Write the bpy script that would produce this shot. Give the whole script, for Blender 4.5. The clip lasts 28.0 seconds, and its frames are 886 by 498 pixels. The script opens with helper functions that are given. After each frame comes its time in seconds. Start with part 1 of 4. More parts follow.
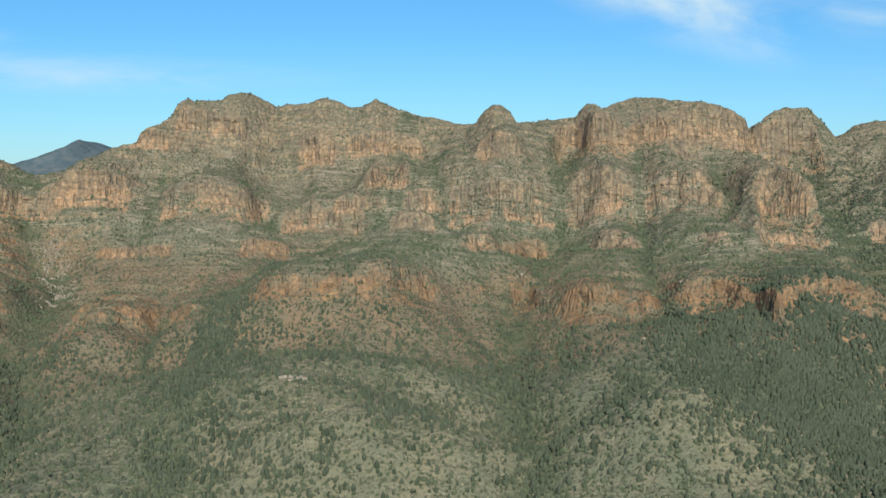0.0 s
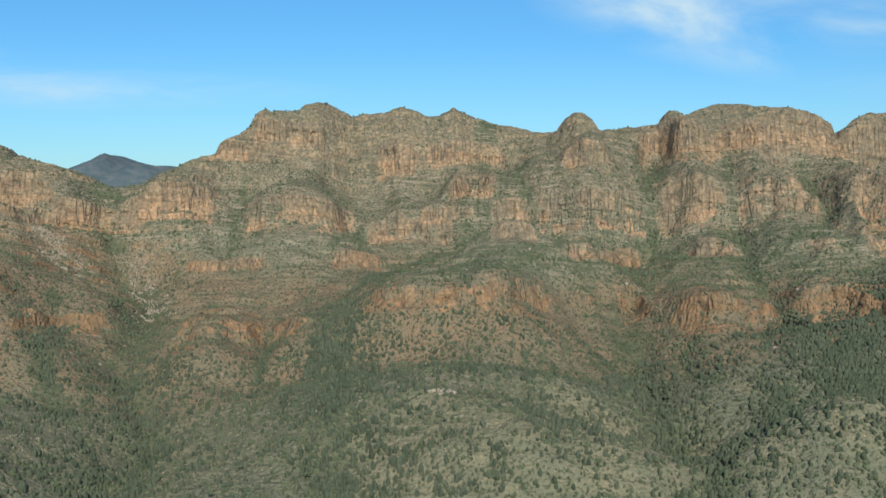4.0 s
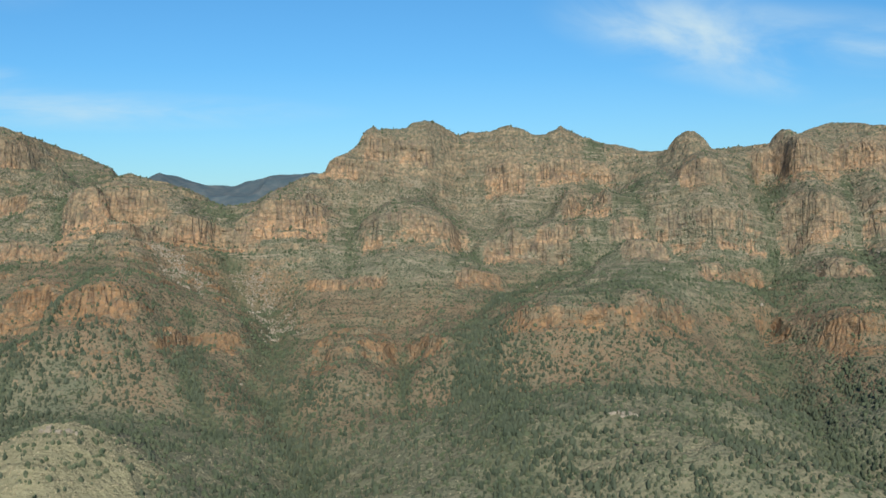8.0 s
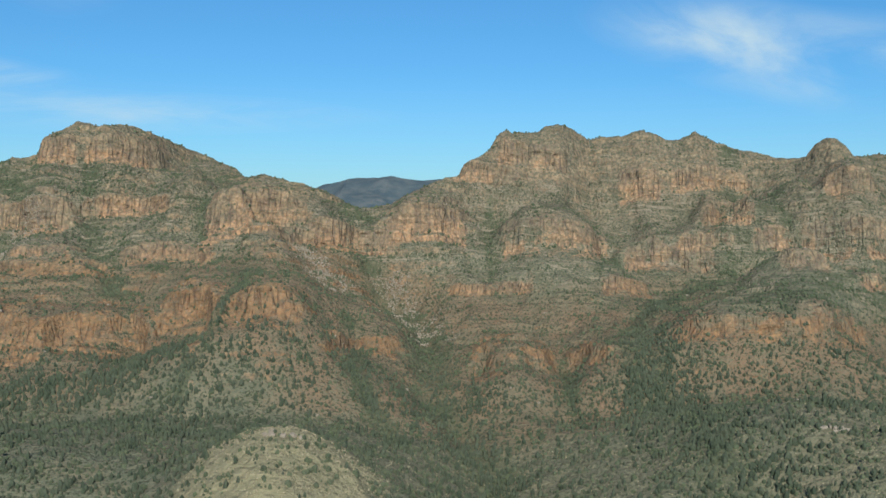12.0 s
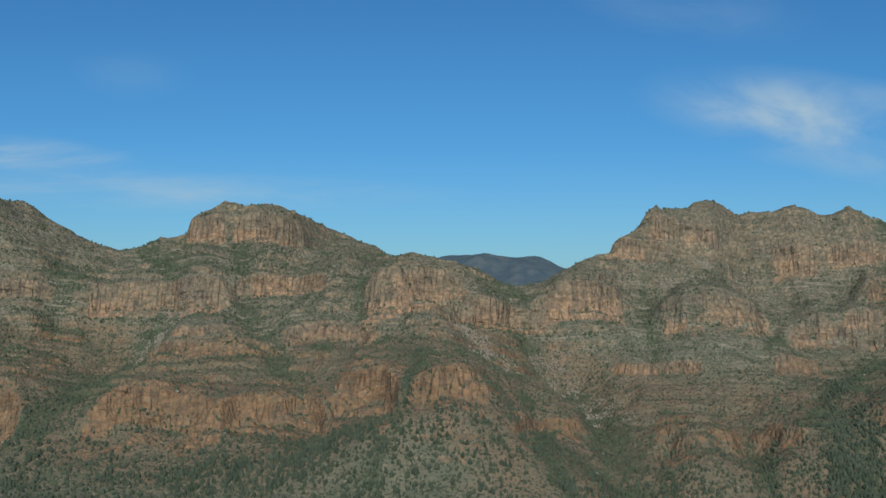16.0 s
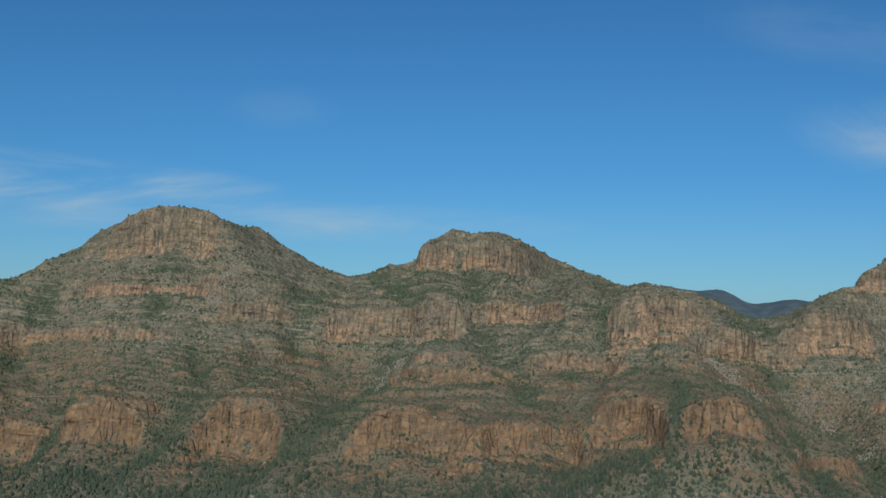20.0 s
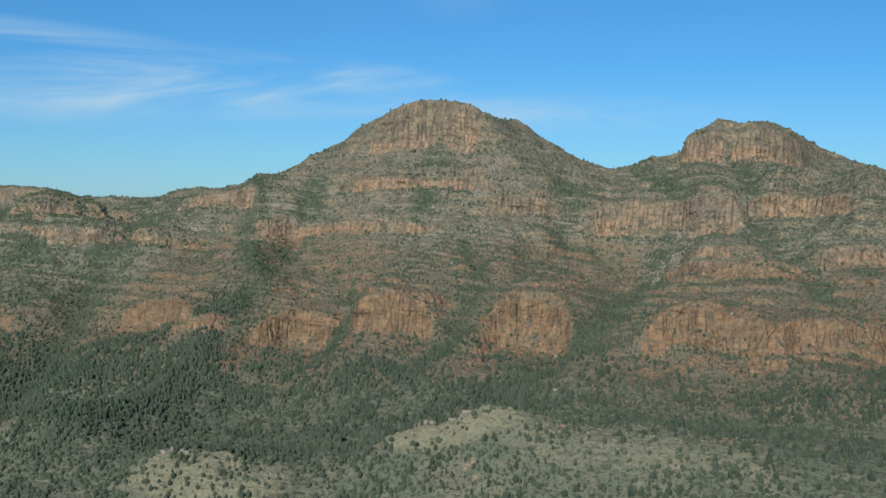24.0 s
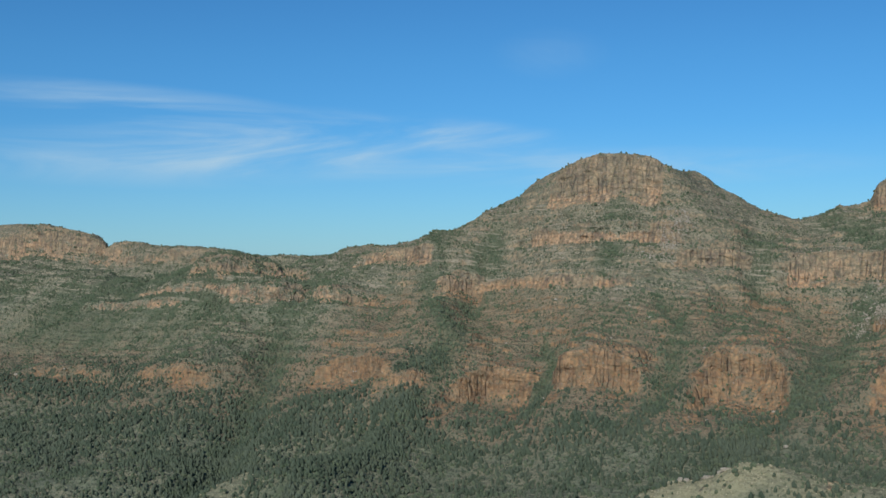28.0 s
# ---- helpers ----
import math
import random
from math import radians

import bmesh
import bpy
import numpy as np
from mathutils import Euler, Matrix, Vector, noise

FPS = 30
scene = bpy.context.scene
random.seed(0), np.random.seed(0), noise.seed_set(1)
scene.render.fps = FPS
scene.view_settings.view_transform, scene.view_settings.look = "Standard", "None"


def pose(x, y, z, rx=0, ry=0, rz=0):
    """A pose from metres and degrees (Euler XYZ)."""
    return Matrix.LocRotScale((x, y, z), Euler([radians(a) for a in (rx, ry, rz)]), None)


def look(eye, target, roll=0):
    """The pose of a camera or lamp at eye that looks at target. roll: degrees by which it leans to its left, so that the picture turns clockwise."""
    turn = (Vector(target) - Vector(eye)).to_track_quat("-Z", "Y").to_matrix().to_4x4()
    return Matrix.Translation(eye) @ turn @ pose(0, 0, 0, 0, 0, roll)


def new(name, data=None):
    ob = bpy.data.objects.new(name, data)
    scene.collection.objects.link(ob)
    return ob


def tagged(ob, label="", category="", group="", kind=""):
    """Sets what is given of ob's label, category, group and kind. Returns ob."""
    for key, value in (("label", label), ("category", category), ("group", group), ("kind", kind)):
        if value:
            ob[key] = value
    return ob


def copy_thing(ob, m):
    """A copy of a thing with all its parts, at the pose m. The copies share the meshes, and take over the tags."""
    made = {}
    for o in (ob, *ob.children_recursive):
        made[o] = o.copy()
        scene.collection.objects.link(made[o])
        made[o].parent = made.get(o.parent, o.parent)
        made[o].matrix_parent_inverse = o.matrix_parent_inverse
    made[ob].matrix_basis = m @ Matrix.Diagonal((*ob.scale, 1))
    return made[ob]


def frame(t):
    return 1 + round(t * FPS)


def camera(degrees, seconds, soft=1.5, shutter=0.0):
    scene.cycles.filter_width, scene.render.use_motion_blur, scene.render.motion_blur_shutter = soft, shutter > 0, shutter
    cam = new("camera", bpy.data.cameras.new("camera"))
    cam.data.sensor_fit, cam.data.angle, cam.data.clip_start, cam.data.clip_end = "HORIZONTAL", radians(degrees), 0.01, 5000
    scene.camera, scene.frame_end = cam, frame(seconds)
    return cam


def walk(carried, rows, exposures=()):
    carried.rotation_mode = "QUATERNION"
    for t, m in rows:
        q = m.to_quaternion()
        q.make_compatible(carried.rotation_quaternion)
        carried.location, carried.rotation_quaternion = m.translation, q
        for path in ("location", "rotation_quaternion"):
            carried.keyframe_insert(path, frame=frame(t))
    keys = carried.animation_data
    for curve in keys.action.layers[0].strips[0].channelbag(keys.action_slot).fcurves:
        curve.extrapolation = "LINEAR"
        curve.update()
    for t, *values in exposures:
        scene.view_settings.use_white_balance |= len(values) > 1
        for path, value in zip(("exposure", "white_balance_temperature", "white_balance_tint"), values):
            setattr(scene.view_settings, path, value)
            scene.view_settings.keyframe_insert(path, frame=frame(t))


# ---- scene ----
cam = camera(43.3, 28.0, soft=1.6)
METRES, EYE, TILT, LEAN, TURN = 1000.0, 420.0, -4.5, 0.0, 0.0
ROWS = [
    (0.0, 0.0, 0.0, 0.0, 0.0, 0.0, -0.0),
    (0.5, -0.0183, 0.0034, -0.0003, 0.05, 0.12, 0.31),
    (1.0, -0.037, 0.0063, -0.0004, 0.02, 0.12, 0.64),
    (1.5, -0.0555, 0.0094, 0.0001, 0.05, -0.1, 0.74),
    (2.0, -0.0747, 0.0128, -0.0006, 0.02, -0.3, 0.83),
    (2.5, -0.0932, 0.0162, -0.0008, -0.07, -0.28, 0.86),
    (3.0, -0.1115, 0.0198, -0.0007, -0.21, -0.12, 0.8),
    (3.5, -0.1301, 0.0231, -0.0009, -0.37, 0.21, 0.64),
    (5.5, -0.2045, 0.0352, -0.0021, -0.64, 1.62, 0.58),
    (6.0, -0.2233, 0.0376, -0.0018, -0.61, 1.78, 0.55),
    (6.5, -0.2418, 0.0405, -0.0023, -0.48, 1.8, 0.51),
    (7.0, -0.2602, 0.0435, -0.0024, -0.24, 1.78, 0.42),
    (7.5, -0.2786, 0.0468, -0.0026, 0.03, 1.74, 0.36),
    (8.0, -0.2968, 0.0494, -0.0022, 0.35, 1.69, 0.36),
    (8.5, -0.315, 0.0527, -0.0026, 0.65, 1.78, 0.11),
    (9.0, -0.3337, 0.055, -0.0024, 0.97, 1.99, -0.05),
    (9.5, -0.3517, 0.0573, -0.0029, 1.3, 2.04, -0.28),
    (10.0, -0.3698, 0.0595, -0.0031, 1.57, 1.87, -0.41),
    (10.5, -0.3889, 0.0621, -0.0029, 1.84, 1.74, -0.38),
    (11.0, -0.4073, 0.0644, -0.0029, 2.08, 1.68, -0.43),
    (11.5, -0.4256, 0.0666, -0.0027, 2.22, 1.77, -0.51),
    (13.5, -0.4991, 0.0747, -0.0019, 2.79, 2.98, -0.61),
    (14.0, -0.5169, 0.0766, -0.0016, 3.07, 3.46, -0.67),
    (14.5, -0.5343, 0.0782, -0.0014, 3.47, 4.01, -0.73),
    (15.0, -0.5526, 0.0795, -0.0015, 4.0, 4.62, -0.75),
    (15.5, -0.571, 0.0806, -0.001, 4.63, 5.19, -0.49),
    (16.0, -0.5887, 0.082, -0.0004, 5.24, 5.87, -0.48),
    (16.5, -0.607, 0.0824, -0.0001, 5.92, 6.62, -0.5),
    (17.0, -0.6236, 0.0833, -0.0012, 6.6, 7.41, -0.61),
    (17.5, -0.6404, 0.0829, -0.0012, 7.41, 8.12, -0.72),
    (18.0, -0.6584, 0.0815, -0.0019, 8.17, 8.61, -0.65),
    (18.5, -0.6748, 0.0812, -0.0021, 8.96, 8.9, -0.84),
    (19.0, -0.6922, 0.0815, -0.0027, 10.08, 9.1, -1.1),
    (19.5, -0.7092, 0.0789, -0.0057, 11.21, 8.84, -1.66),
    (20.0, -0.7264, 0.0785, -0.0065, 12.39, 7.36, -2.03),
    (20.5, -0.7429, 0.0786, -0.0061, 13.74, 5.66, -2.36),
    (21.0, -0.7593, 0.0773, -0.0056, 14.95, 4.39, -2.39),
    (21.5, -0.7764, 0.0754, -0.0056, 15.85, 4.03, -2.55),
    (23.5, -0.8425, 0.0627, -0.007, 20.35, 1.89, -2.47),
    (24.0, -0.8588, 0.0592, -0.0069, 21.48, 1.41, -2.48),
    (24.5, -0.8749, 0.054, -0.0076, 22.31, 1.63, -2.35),
    (25.0, -0.8908, 0.0491, -0.0083, 23.21, 1.86, -2.19),
    (25.5, -0.9062, 0.0437, -0.0094, 24.0, 2.12, -2.13),
    (26.0, -0.9216, 0.0381, -0.0095, 24.97, 2.38, -2.42),
    (26.5, -0.9369, 0.032, -0.0102, 25.88, 2.63, -2.45),
    (27.0, -0.9529, 0.0248, -0.0108, 26.7, 2.89, -2.62),
    (27.5, -0.9681, 0.0181, -0.0113, 27.52, 3.33, -2.53),
    (28.0, -0.9818, 0.0106, -0.0126, 26.44, 4.06, -1.97),
]
EXPOSURES = [(t, stops, kelvin, 9.0) for t, stops, kelvin in ((0.0, 0.17, 6650), (3.0, 0.14, 6650), (8.0, 0.07, 6650), (11.5, 0.0, 6500), (13.5, -0.18, 6300), (15.5, -0.42, 6150), (17.0, -0.60, 6080), (20.0, -0.60, 6080), (21.5, -0.42, 6080), (23.5, -0.19, 6050), (26.0, -0.17, 6050), (28.0, -0.26, 6050))]
walk(cam, [(t, pose(0, 0, EYE, TILT, LEAN, TURN) @ pose(METRES * x, METRES * y, METRES * z, 90 + pitch, roll, yaw)) for t, x, y, z, yaw, pitch, roll in ROWS], EXPOSURES)

# ---- daylight: sun from the south, nearly behind the viewer, thin cirrus ----
SUN_FROM = Vector((0.07, -0.83, 0.53)).normalized()
sun = new("sun", bpy.data.lights.new("sun", "SUN"))
sun.data.energy, sun.data.angle, sun.data.color = 5.6, radians(0.6), (1.0, 0.955, 0.885)
sun.matrix_world = look(SUN_FROM * 1000, (0, 0, 0))
world = bpy.data.worlds.new("sky")
scene.world = world
world.use_nodes = True
wn, wl = world.node_tree.nodes, world.node_tree.links
wn.clear()
sky = wn.new("ShaderNodeTexSky")
sky.sky_type, sky.sun_disc = "NISHITA", False
sky.sun_elevation, sky.sun_rotation = math.asin(SUN_FROM.z), math.atan2(SUN_FROM.x, SUN_FROM.y)
sky.altitude, sky.air_density, sky.dust_density, sky.ozone_density = 900, 1.0, 0.0, 3.0
back = wn.new("ShaderNodeBackground")
back.inputs["Strength"].default_value = 0.080
way = wn.new("ShaderNodeTexCoord")


def world_math(kind, a, b=None, clamp=False):
    n = wn.new("ShaderNodeMath")
    n.operation, n.use_clamp = kind, clamp
    for k, v in enumerate((a, b)):
        if v is None:
            continue
        if isinstance(v, (int, float)):
            n.inputs[k].default_value = v
        else:
            wl.new(v, n.inputs[k])
    return n.outputs[0]


def cirrus(stretch, turn, scale, low, high, seed):
    """Wispy streaks of ice cloud, drawn out along the wind."""
    m = wn.new("ShaderNodeMapping")
    m.inputs["Scale"].default_value, m.inputs["Rotation"].default_value, m.inputs["Location"].default_value = stretch, turn, (seed, seed * 0.7, seed * 0.3)
    wl.new(way.outputs["Generated"], m.inputs["Vector"])
    n = wn.new("ShaderNodeTexNoise")
    n.inputs["Scale"].default_value, n.inputs["Detail"].default_value, n.inputs["Roughness"].default_value, n.inputs["Distortion"].default_value = scale, 9, 0.58, 0.9
    wl.new(m.outputs["Vector"], n.inputs["Vector"])
    r = wn.new("ShaderNodeMapRange")
    r.interpolation_type = "SMOOTHSTEP"
    r.inputs["From Min"].default_value, r.inputs["From Max"].default_value = low, high
    wl.new(n.outputs["Fac"], r.inputs["Value"])
    return r.outputs["Result"]


def cloud_bank(azimuth, height, wide, tall, rise=0.0):
    """1 at a bank of cloud in that direction, in degrees west of north and above level, falling to 0 at its edge."""
    split = wn.new("ShaderNodeSeparateXYZ")
    wl.new(way.outputs["Generated"], split.inputs[0])
    east, north, up = split.outputs
    a = math.radians(azimuth)
    along = world_math("ADD", world_math("MULTIPLY", north, -math.sin(a)), world_math("MULTIPLY", east, -math.cos(a)))
    ahead = world_math("ADD", world_math("MULTIPLY", north, math.cos(a)), world_math("MULTIPLY", east, -math.sin(a)))
    u = world_math("DIVIDE", along, math.radians(wide))
    lift = world_math("SUBTRACT", up, math.sin(math.radians(height)))
    v = world_math("DIVIDE", world_math("SUBTRACT", lift, world_math("MULTIPLY", along, rise)), math.radians(tall))
    q = world_math("ADD", world_math("MULTIPLY", u, u), world_math("MULTIPLY", v, v))
    edge = world_math("SUBTRACT", 1.0, q, True)
    return world_math("MULTIPLY", world_math("POWER", edge, 1.5), world_math("GREATER_THAN", ahead, 0.0))


streaks = cirrus((1.0, 1.0, 7.5), (0.0, 0.05, 0.0), 2.6, 0.37, 0.70, 3.1)
puffs = cirrus((1.6, 1.6, 4.5), (0.0, -0.10, 0.0), 3.4, 0.29, 0.72, 8.7)
cover = world_math("MULTIPLY", puffs, world_math("MULTIPLY", cloud_bank(-20.0, 6.2, 15, 2.8, 0.16), 1.3))
cover = world_math("ADD", cover, world_math("MULTIPLY", puffs, world_math("MULTIPLY", cloud_bank(-11.5, 8.3, 7.5, 2.2, 0.12), 0.7)))
for bank in ((33, 5.3, 15, 2.1, 0.02), (40, 4.6, 15, 1.7, 0.0), (27, 5.9, 9, 0.9, 0.05), (42, 7.2, 10, 1.1, 0.06), (20, 4.2, 16, 1.2, 0.0)):
    cover = world_math("ADD", cover, world_math("MULTIPLY", streaks, cloud_bank(*bank)))
cover = world_math("ADD", cover, world_math("MULTIPLY", puffs, world_math("MULTIPLY", cloud_bank(21, 9.9, 3.2, 1.4), 0.22)))
cover = world_math("ADD", cover, world_math("MULTIPLY", puffs, world_math("MULTIPLY", cloud_bank(-7, 13.4, 7, 1.8, 0.2), 0.22)))
height = wn.new("ShaderNodeSeparateXYZ")
wl.new(way.outputs["Generated"], height.inputs[0])
tint = wn.new("ShaderNodeMix")
tint.data_type = "RGBA"
tint.inputs["A"].default_value, tint.inputs["B"].default_value = (0.39, 0.80, 1.22, 1), (0.45, 0.95, 1.27, 1)
wl.new(world_math("DIVIDE", height.outputs[2], 0.17, True), tint.inputs["Factor"])
veil = world_math("MULTIPLY", world_math("SUBTRACT", 1.0, world_math("DIVIDE", height.outputs[2], 0.11), True), 0.18)
cover = world_math("ADD", world_math("MULTIPLY", cover, 0.68), veil, True)
mixed = wn.new("ShaderNodeMix")
mixed.data_type = "RGBA"
mixed.inputs["B"].default_value = (7.4, 9.4, 10.4, 1)
wl.new(cover, mixed.inputs["Factor"])
clear = wn.new("ShaderNodeMix")
clear.data_type, clear.blend_type = "RGBA", "MULTIPLY"
clear.inputs["Factor"].default_value = 1.0
wl.new(tint.outputs["Result"], clear.inputs["B"])
wl.new(sky.outputs["Color"], clear.inputs["A"])
wl.new(clear.outputs["Result"], mixed.inputs["A"])
wl.new(mixed.outputs["Result"], back.inputs["Color"])
wl.new(back.outputs["Background"], wn.new("ShaderNodeOutputWorld").inputs["Surface"])

# ---- materials ----
class Shade:
    """A node material in few words."""

    def __init__(self, name, roughness=0.9):
        self.mat = bpy.data.materials.new(name)
        self.mat.use_nodes = True
        self.n, self.l = self.mat.node_tree.nodes, self.mat.node_tree.links
        self.bsdf = self.n["Principled BSDF"]
        self.bsdf.inputs["Roughness"].default_value = roughness
        self.bsdf.inputs["Specular IOR Level"].default_value = 0.15

    def put(self, value, socket):
        if isinstance(value, bpy.types.NodeSocket):
            self.l.new(value, socket)
        elif isinstance(value, (tuple, list)) and len(value) == 3 and socket.type == "RGBA":
            socket.default_value = (*value, 1)
        else:
            socket.default_value = value

    def place(self, scale=(1, 1, 1), turn=(0, 0, 0)):
        c, m = self.n.new("ShaderNodeNewGeometry"), self.n.new("ShaderNodeMapping")
        self.l.new(c.outputs["Position"], m.inputs["Vector"])
        m.inputs["Scale"].default_value, m.inputs["Rotation"].default_value = scale, turn
        return m.outputs["Vector"]

    def noise(self, size, low=0.3, high=0.7, detail=4.0, squeeze=(1, 1, 1), turn=(0, 0, 0), roughness=0.55, distortion=0.0):
        t = self.n.new("ShaderNodeTexNoise")
        t.inputs["Scale"].default_value, t.inputs["Detail"].default_value = 1.0 / size, detail
        t.inputs["Roughness"].default_value, t.inputs["Distortion"].default_value = roughness, distortion
        self.l.new(self.place(squeeze, turn), t.inputs["Vector"])
        return self.range(t.outputs["Fac"], low, high)

    def beds(self, size, low, high, detail=4.0, along=0.06):
        """Streaks along the sandstone beds, which dip into the range."""
        split, join = self.n.new("ShaderNodeSeparateXYZ"), self.n.new("ShaderNodeCombineXYZ")
        self.l.new(self.place(), split.inputs[0])
        x, y, z = split.outputs
        level = self.math("ADD", z, self.math("ADD", self.math("MULTIPLY", y, 0.34), self.math("MULTIPLY", x, 0.03)))
        level = self.math("ADD", level, self.math("MULTIPLY", self.noise(70, 0, 1, 2), 9.0))
        for value, socket in ((self.math("MULTIPLY", x, along), join.inputs[0]), (self.math("MULTIPLY", y, along), join.inputs[1]), (level, join.inputs[2])):
            self.l.new(value, socket)
        t = self.n.new("ShaderNodeTexNoise")
        t.inputs["Scale"].default_value, t.inputs["Detail"].default_value, t.inputs["Roughness"].default_value = 1.0 / size, detail, 0.6
        self.l.new(join.outputs[0], t.inputs["Vector"])
        return self.range(t.outputs["Fac"], low, high)

    def cells(self, size, low, high, squeeze=(1, 1, 1), feature="F1"):
        t = self.n.new("ShaderNodeTexVoronoi")
        t.feature = feature
        t.inputs["Scale"].default_value = 1.0 / size
        self.l.new(self.place(squeeze), t.inputs["Vector"])
        return self.range(t.outputs["Distance"], low, high)

    def range(self, value, low, high, a=0.0, b=1.0):
        r = self.n.new("ShaderNodeMapRange")
        self.put(value, r.inputs["Value"])
        for k, v in (("From Min", low), ("From Max", high), ("To Min", a), ("To Max", b)):
            r.inputs[k].default_value = v
        return r.outputs["Result"]

    def mix(self, fac, a, b, kind="MIX"):
        m = self.n.new("ShaderNodeMix")
        m.data_type, m.blend_type = "RGBA", kind
        self.put(fac, m.inputs["Factor"]), self.put(a, m.inputs["A"]), self.put(b, m.inputs["B"])
        return m.outputs["Result"]

    def math(self, kind, a, b=0.0, clamp=False):
        m = self.n.new("ShaderNodeMath")
        m.operation, m.use_clamp = kind, clamp
        self.put(a, m.inputs[0]), self.put(b, m.inputs[1])
        return m.outputs[0]

    def attribute(self, name):
        a, s = self.n.new("ShaderNodeAttribute"), self.n.new("ShaderNodeSeparateColor")
        a.attribute_name = name
        self.l.new(a.outputs["Color"], s.inputs[0])
        return s.outputs[0], s.outputs[1], s.outputs[2], a.outputs["Alpha"]

    def single(self, name):
        a = self.n.new("ShaderNodeAttribute")
        a.attribute_name = name
        return a.outputs["Fac"]

    def island(self):
        return self.n.new("ShaderNodeNewGeometry").outputs["Random Per Island"]

    def each(self):
        return self.n.new("ShaderNodeObjectInfo").outputs["Random"]

    def finish(self, colour, height=None, depth=1.0, strength=0.8):
        self.put(colour, self.bsdf.inputs["Base Color"])
        if height is not None:
            b = self.n.new("ShaderNodeBump")
            b.inputs["Distance"].default_value, b.inputs["Strength"].default_value = depth, strength
            self.put(height, b.inputs["Height"])
            self.l.new(b.outputs["Normal"], self.bsdf.inputs["Normal"])
        return self.mat


def land_material():
    """Sandstone, red soil, scrub and dry grass; cover.r is bare rock, cover.g how red it is, cover.b dry pale grass."""
    s = Shade("weathered_land", 0.95)
    rock, red, dry, wall = s.attribute("cover")
    fresh, lush = s.single("fresh"), s.single("lush")
    up = s.n.new("ShaderNodeSeparateXYZ")
    s.l.new(s.place(), up.inputs[0])
    alp = s.range(up.outputs[2], 300, 400)
    big, mid, small, fine = s.noise(60, 0.35, 0.65), s.noise(17, 0.35, 0.65), s.noise(5, 0.3, 0.7), s.noise(1.6, 0.25, 0.75)
    streak = s.noise(6, 0.45, 0.64, 5, (1, 1, 0.10))
    joint = s.math("MULTIPLY", s.range(s.cells(8.5, 0.0, 0.13, (1, 0.6, 0.10), "DISTANCE_TO_EDGE"), 0, 1, 1, 0), s.noise(19, 0.36, 0.56))
    bed = s.beds(7.0, 0.40, 0.62)
    sill = s.beds(4.2, 0.54, 0.62, 3, 0.10)
    grey = s.mix(mid, (0.203, 0.171, 0.110), (0.298, 0.252, 0.162))
    grey = s.mix(s.math("MULTIPLY", s.range(up.outputs[0], -420, -640), s.range(big, 0, 1, 0.35, 0.9)), grey, s.mix(mid, (0.218, 0.174, 0.105), (0.312, 0.25, 0.150)))
    orange = s.mix(small, (0.43, 0.24, 0.115), (0.48, 0.33, 0.195))
    warm = s.math("ADD", s.math("MULTIPLY", s.math("ADD", s.math("MULTIPLY", wall, 0.42), 0.10), s.math("ADD", s.math("MULTIPLY", big, 0.9), s.math("MULTIPLY", mid, 0.35))), s.math("MULTIPLY", fresh, s.range(small, 0, 1, 0.8, 1.2)), True)
    pale = s.mix(s.math("MULTIPLY", warm, s.range(up.outputs[0], -640, -420, 1.0, 0.88)), grey, orange)
    pale = s.mix(s.math("MULTIPLY", bed, s.range(wall, 0.2, 0.7, 0.6, 0.3)), pale, (0.135, 0.112, 0.082))
    pale = s.mix(s.math("MULTIPLY", s.math("MULTIPLY", streak, s.range(wall, 0.35, 0.8)), 0.42), pale, (0.14, 0.11, 0.095))
    pale = s.mix(s.math("MULTIPLY", s.math("MULTIPLY", joint, s.range(wall, 0.4, 0.85)), 0.75), pale, (0.085, 0.07, 0.06))
    rust = s.mix(mid, (0.215, 0.120, 0.058), (0.33, 0.198, 0.096))
    rust = s.mix(s.math("MULTIPLY", s.math("ADD", streak, s.math("MULTIPLY", joint, 1.2)), 0.26), rust, (0.13, 0.085, 0.06))
    stone = s.mix(s.math("MULTIPLY", red, s.range(s.noise(26, 0.35, 0.65), 0, 1, 0.7, 1.0)), pale, rust)
    crack = s.math("MULTIPLY", s.range(s.cells(7.5, 0.0, 0.16, (1, 1, 0.75), "DISTANCE_TO_EDGE"), 0, 1, 1, 0), s.noise(13, 0.35, 0.6))
    stone = s.mix(s.math("MULTIPLY", crack, 0.6), stone, (0.075, 0.06, 0.045))
    stone = s.mix(s.math("MULTIPLY", s.noise(4.6, 0.45, 0.57, 3), s.range(wall, 0.2, 0.8, 0.85, 0.38)), stone, (0.082, 0.096, 0.066))
    stone = s.mix(s.math("MULTIPLY", s.noise(2.6, 0.55, 0.72, 3), 0.25), stone, (0.38, 0.33, 0.25))
    soil = s.mix(mid, (0.166, 0.152, 0.098), (0.217, 0.195, 0.127))
    soil = s.mix(red, soil, s.mix(small, (0.182, 0.122, 0.076), (0.242, 0.166, 0.103)))
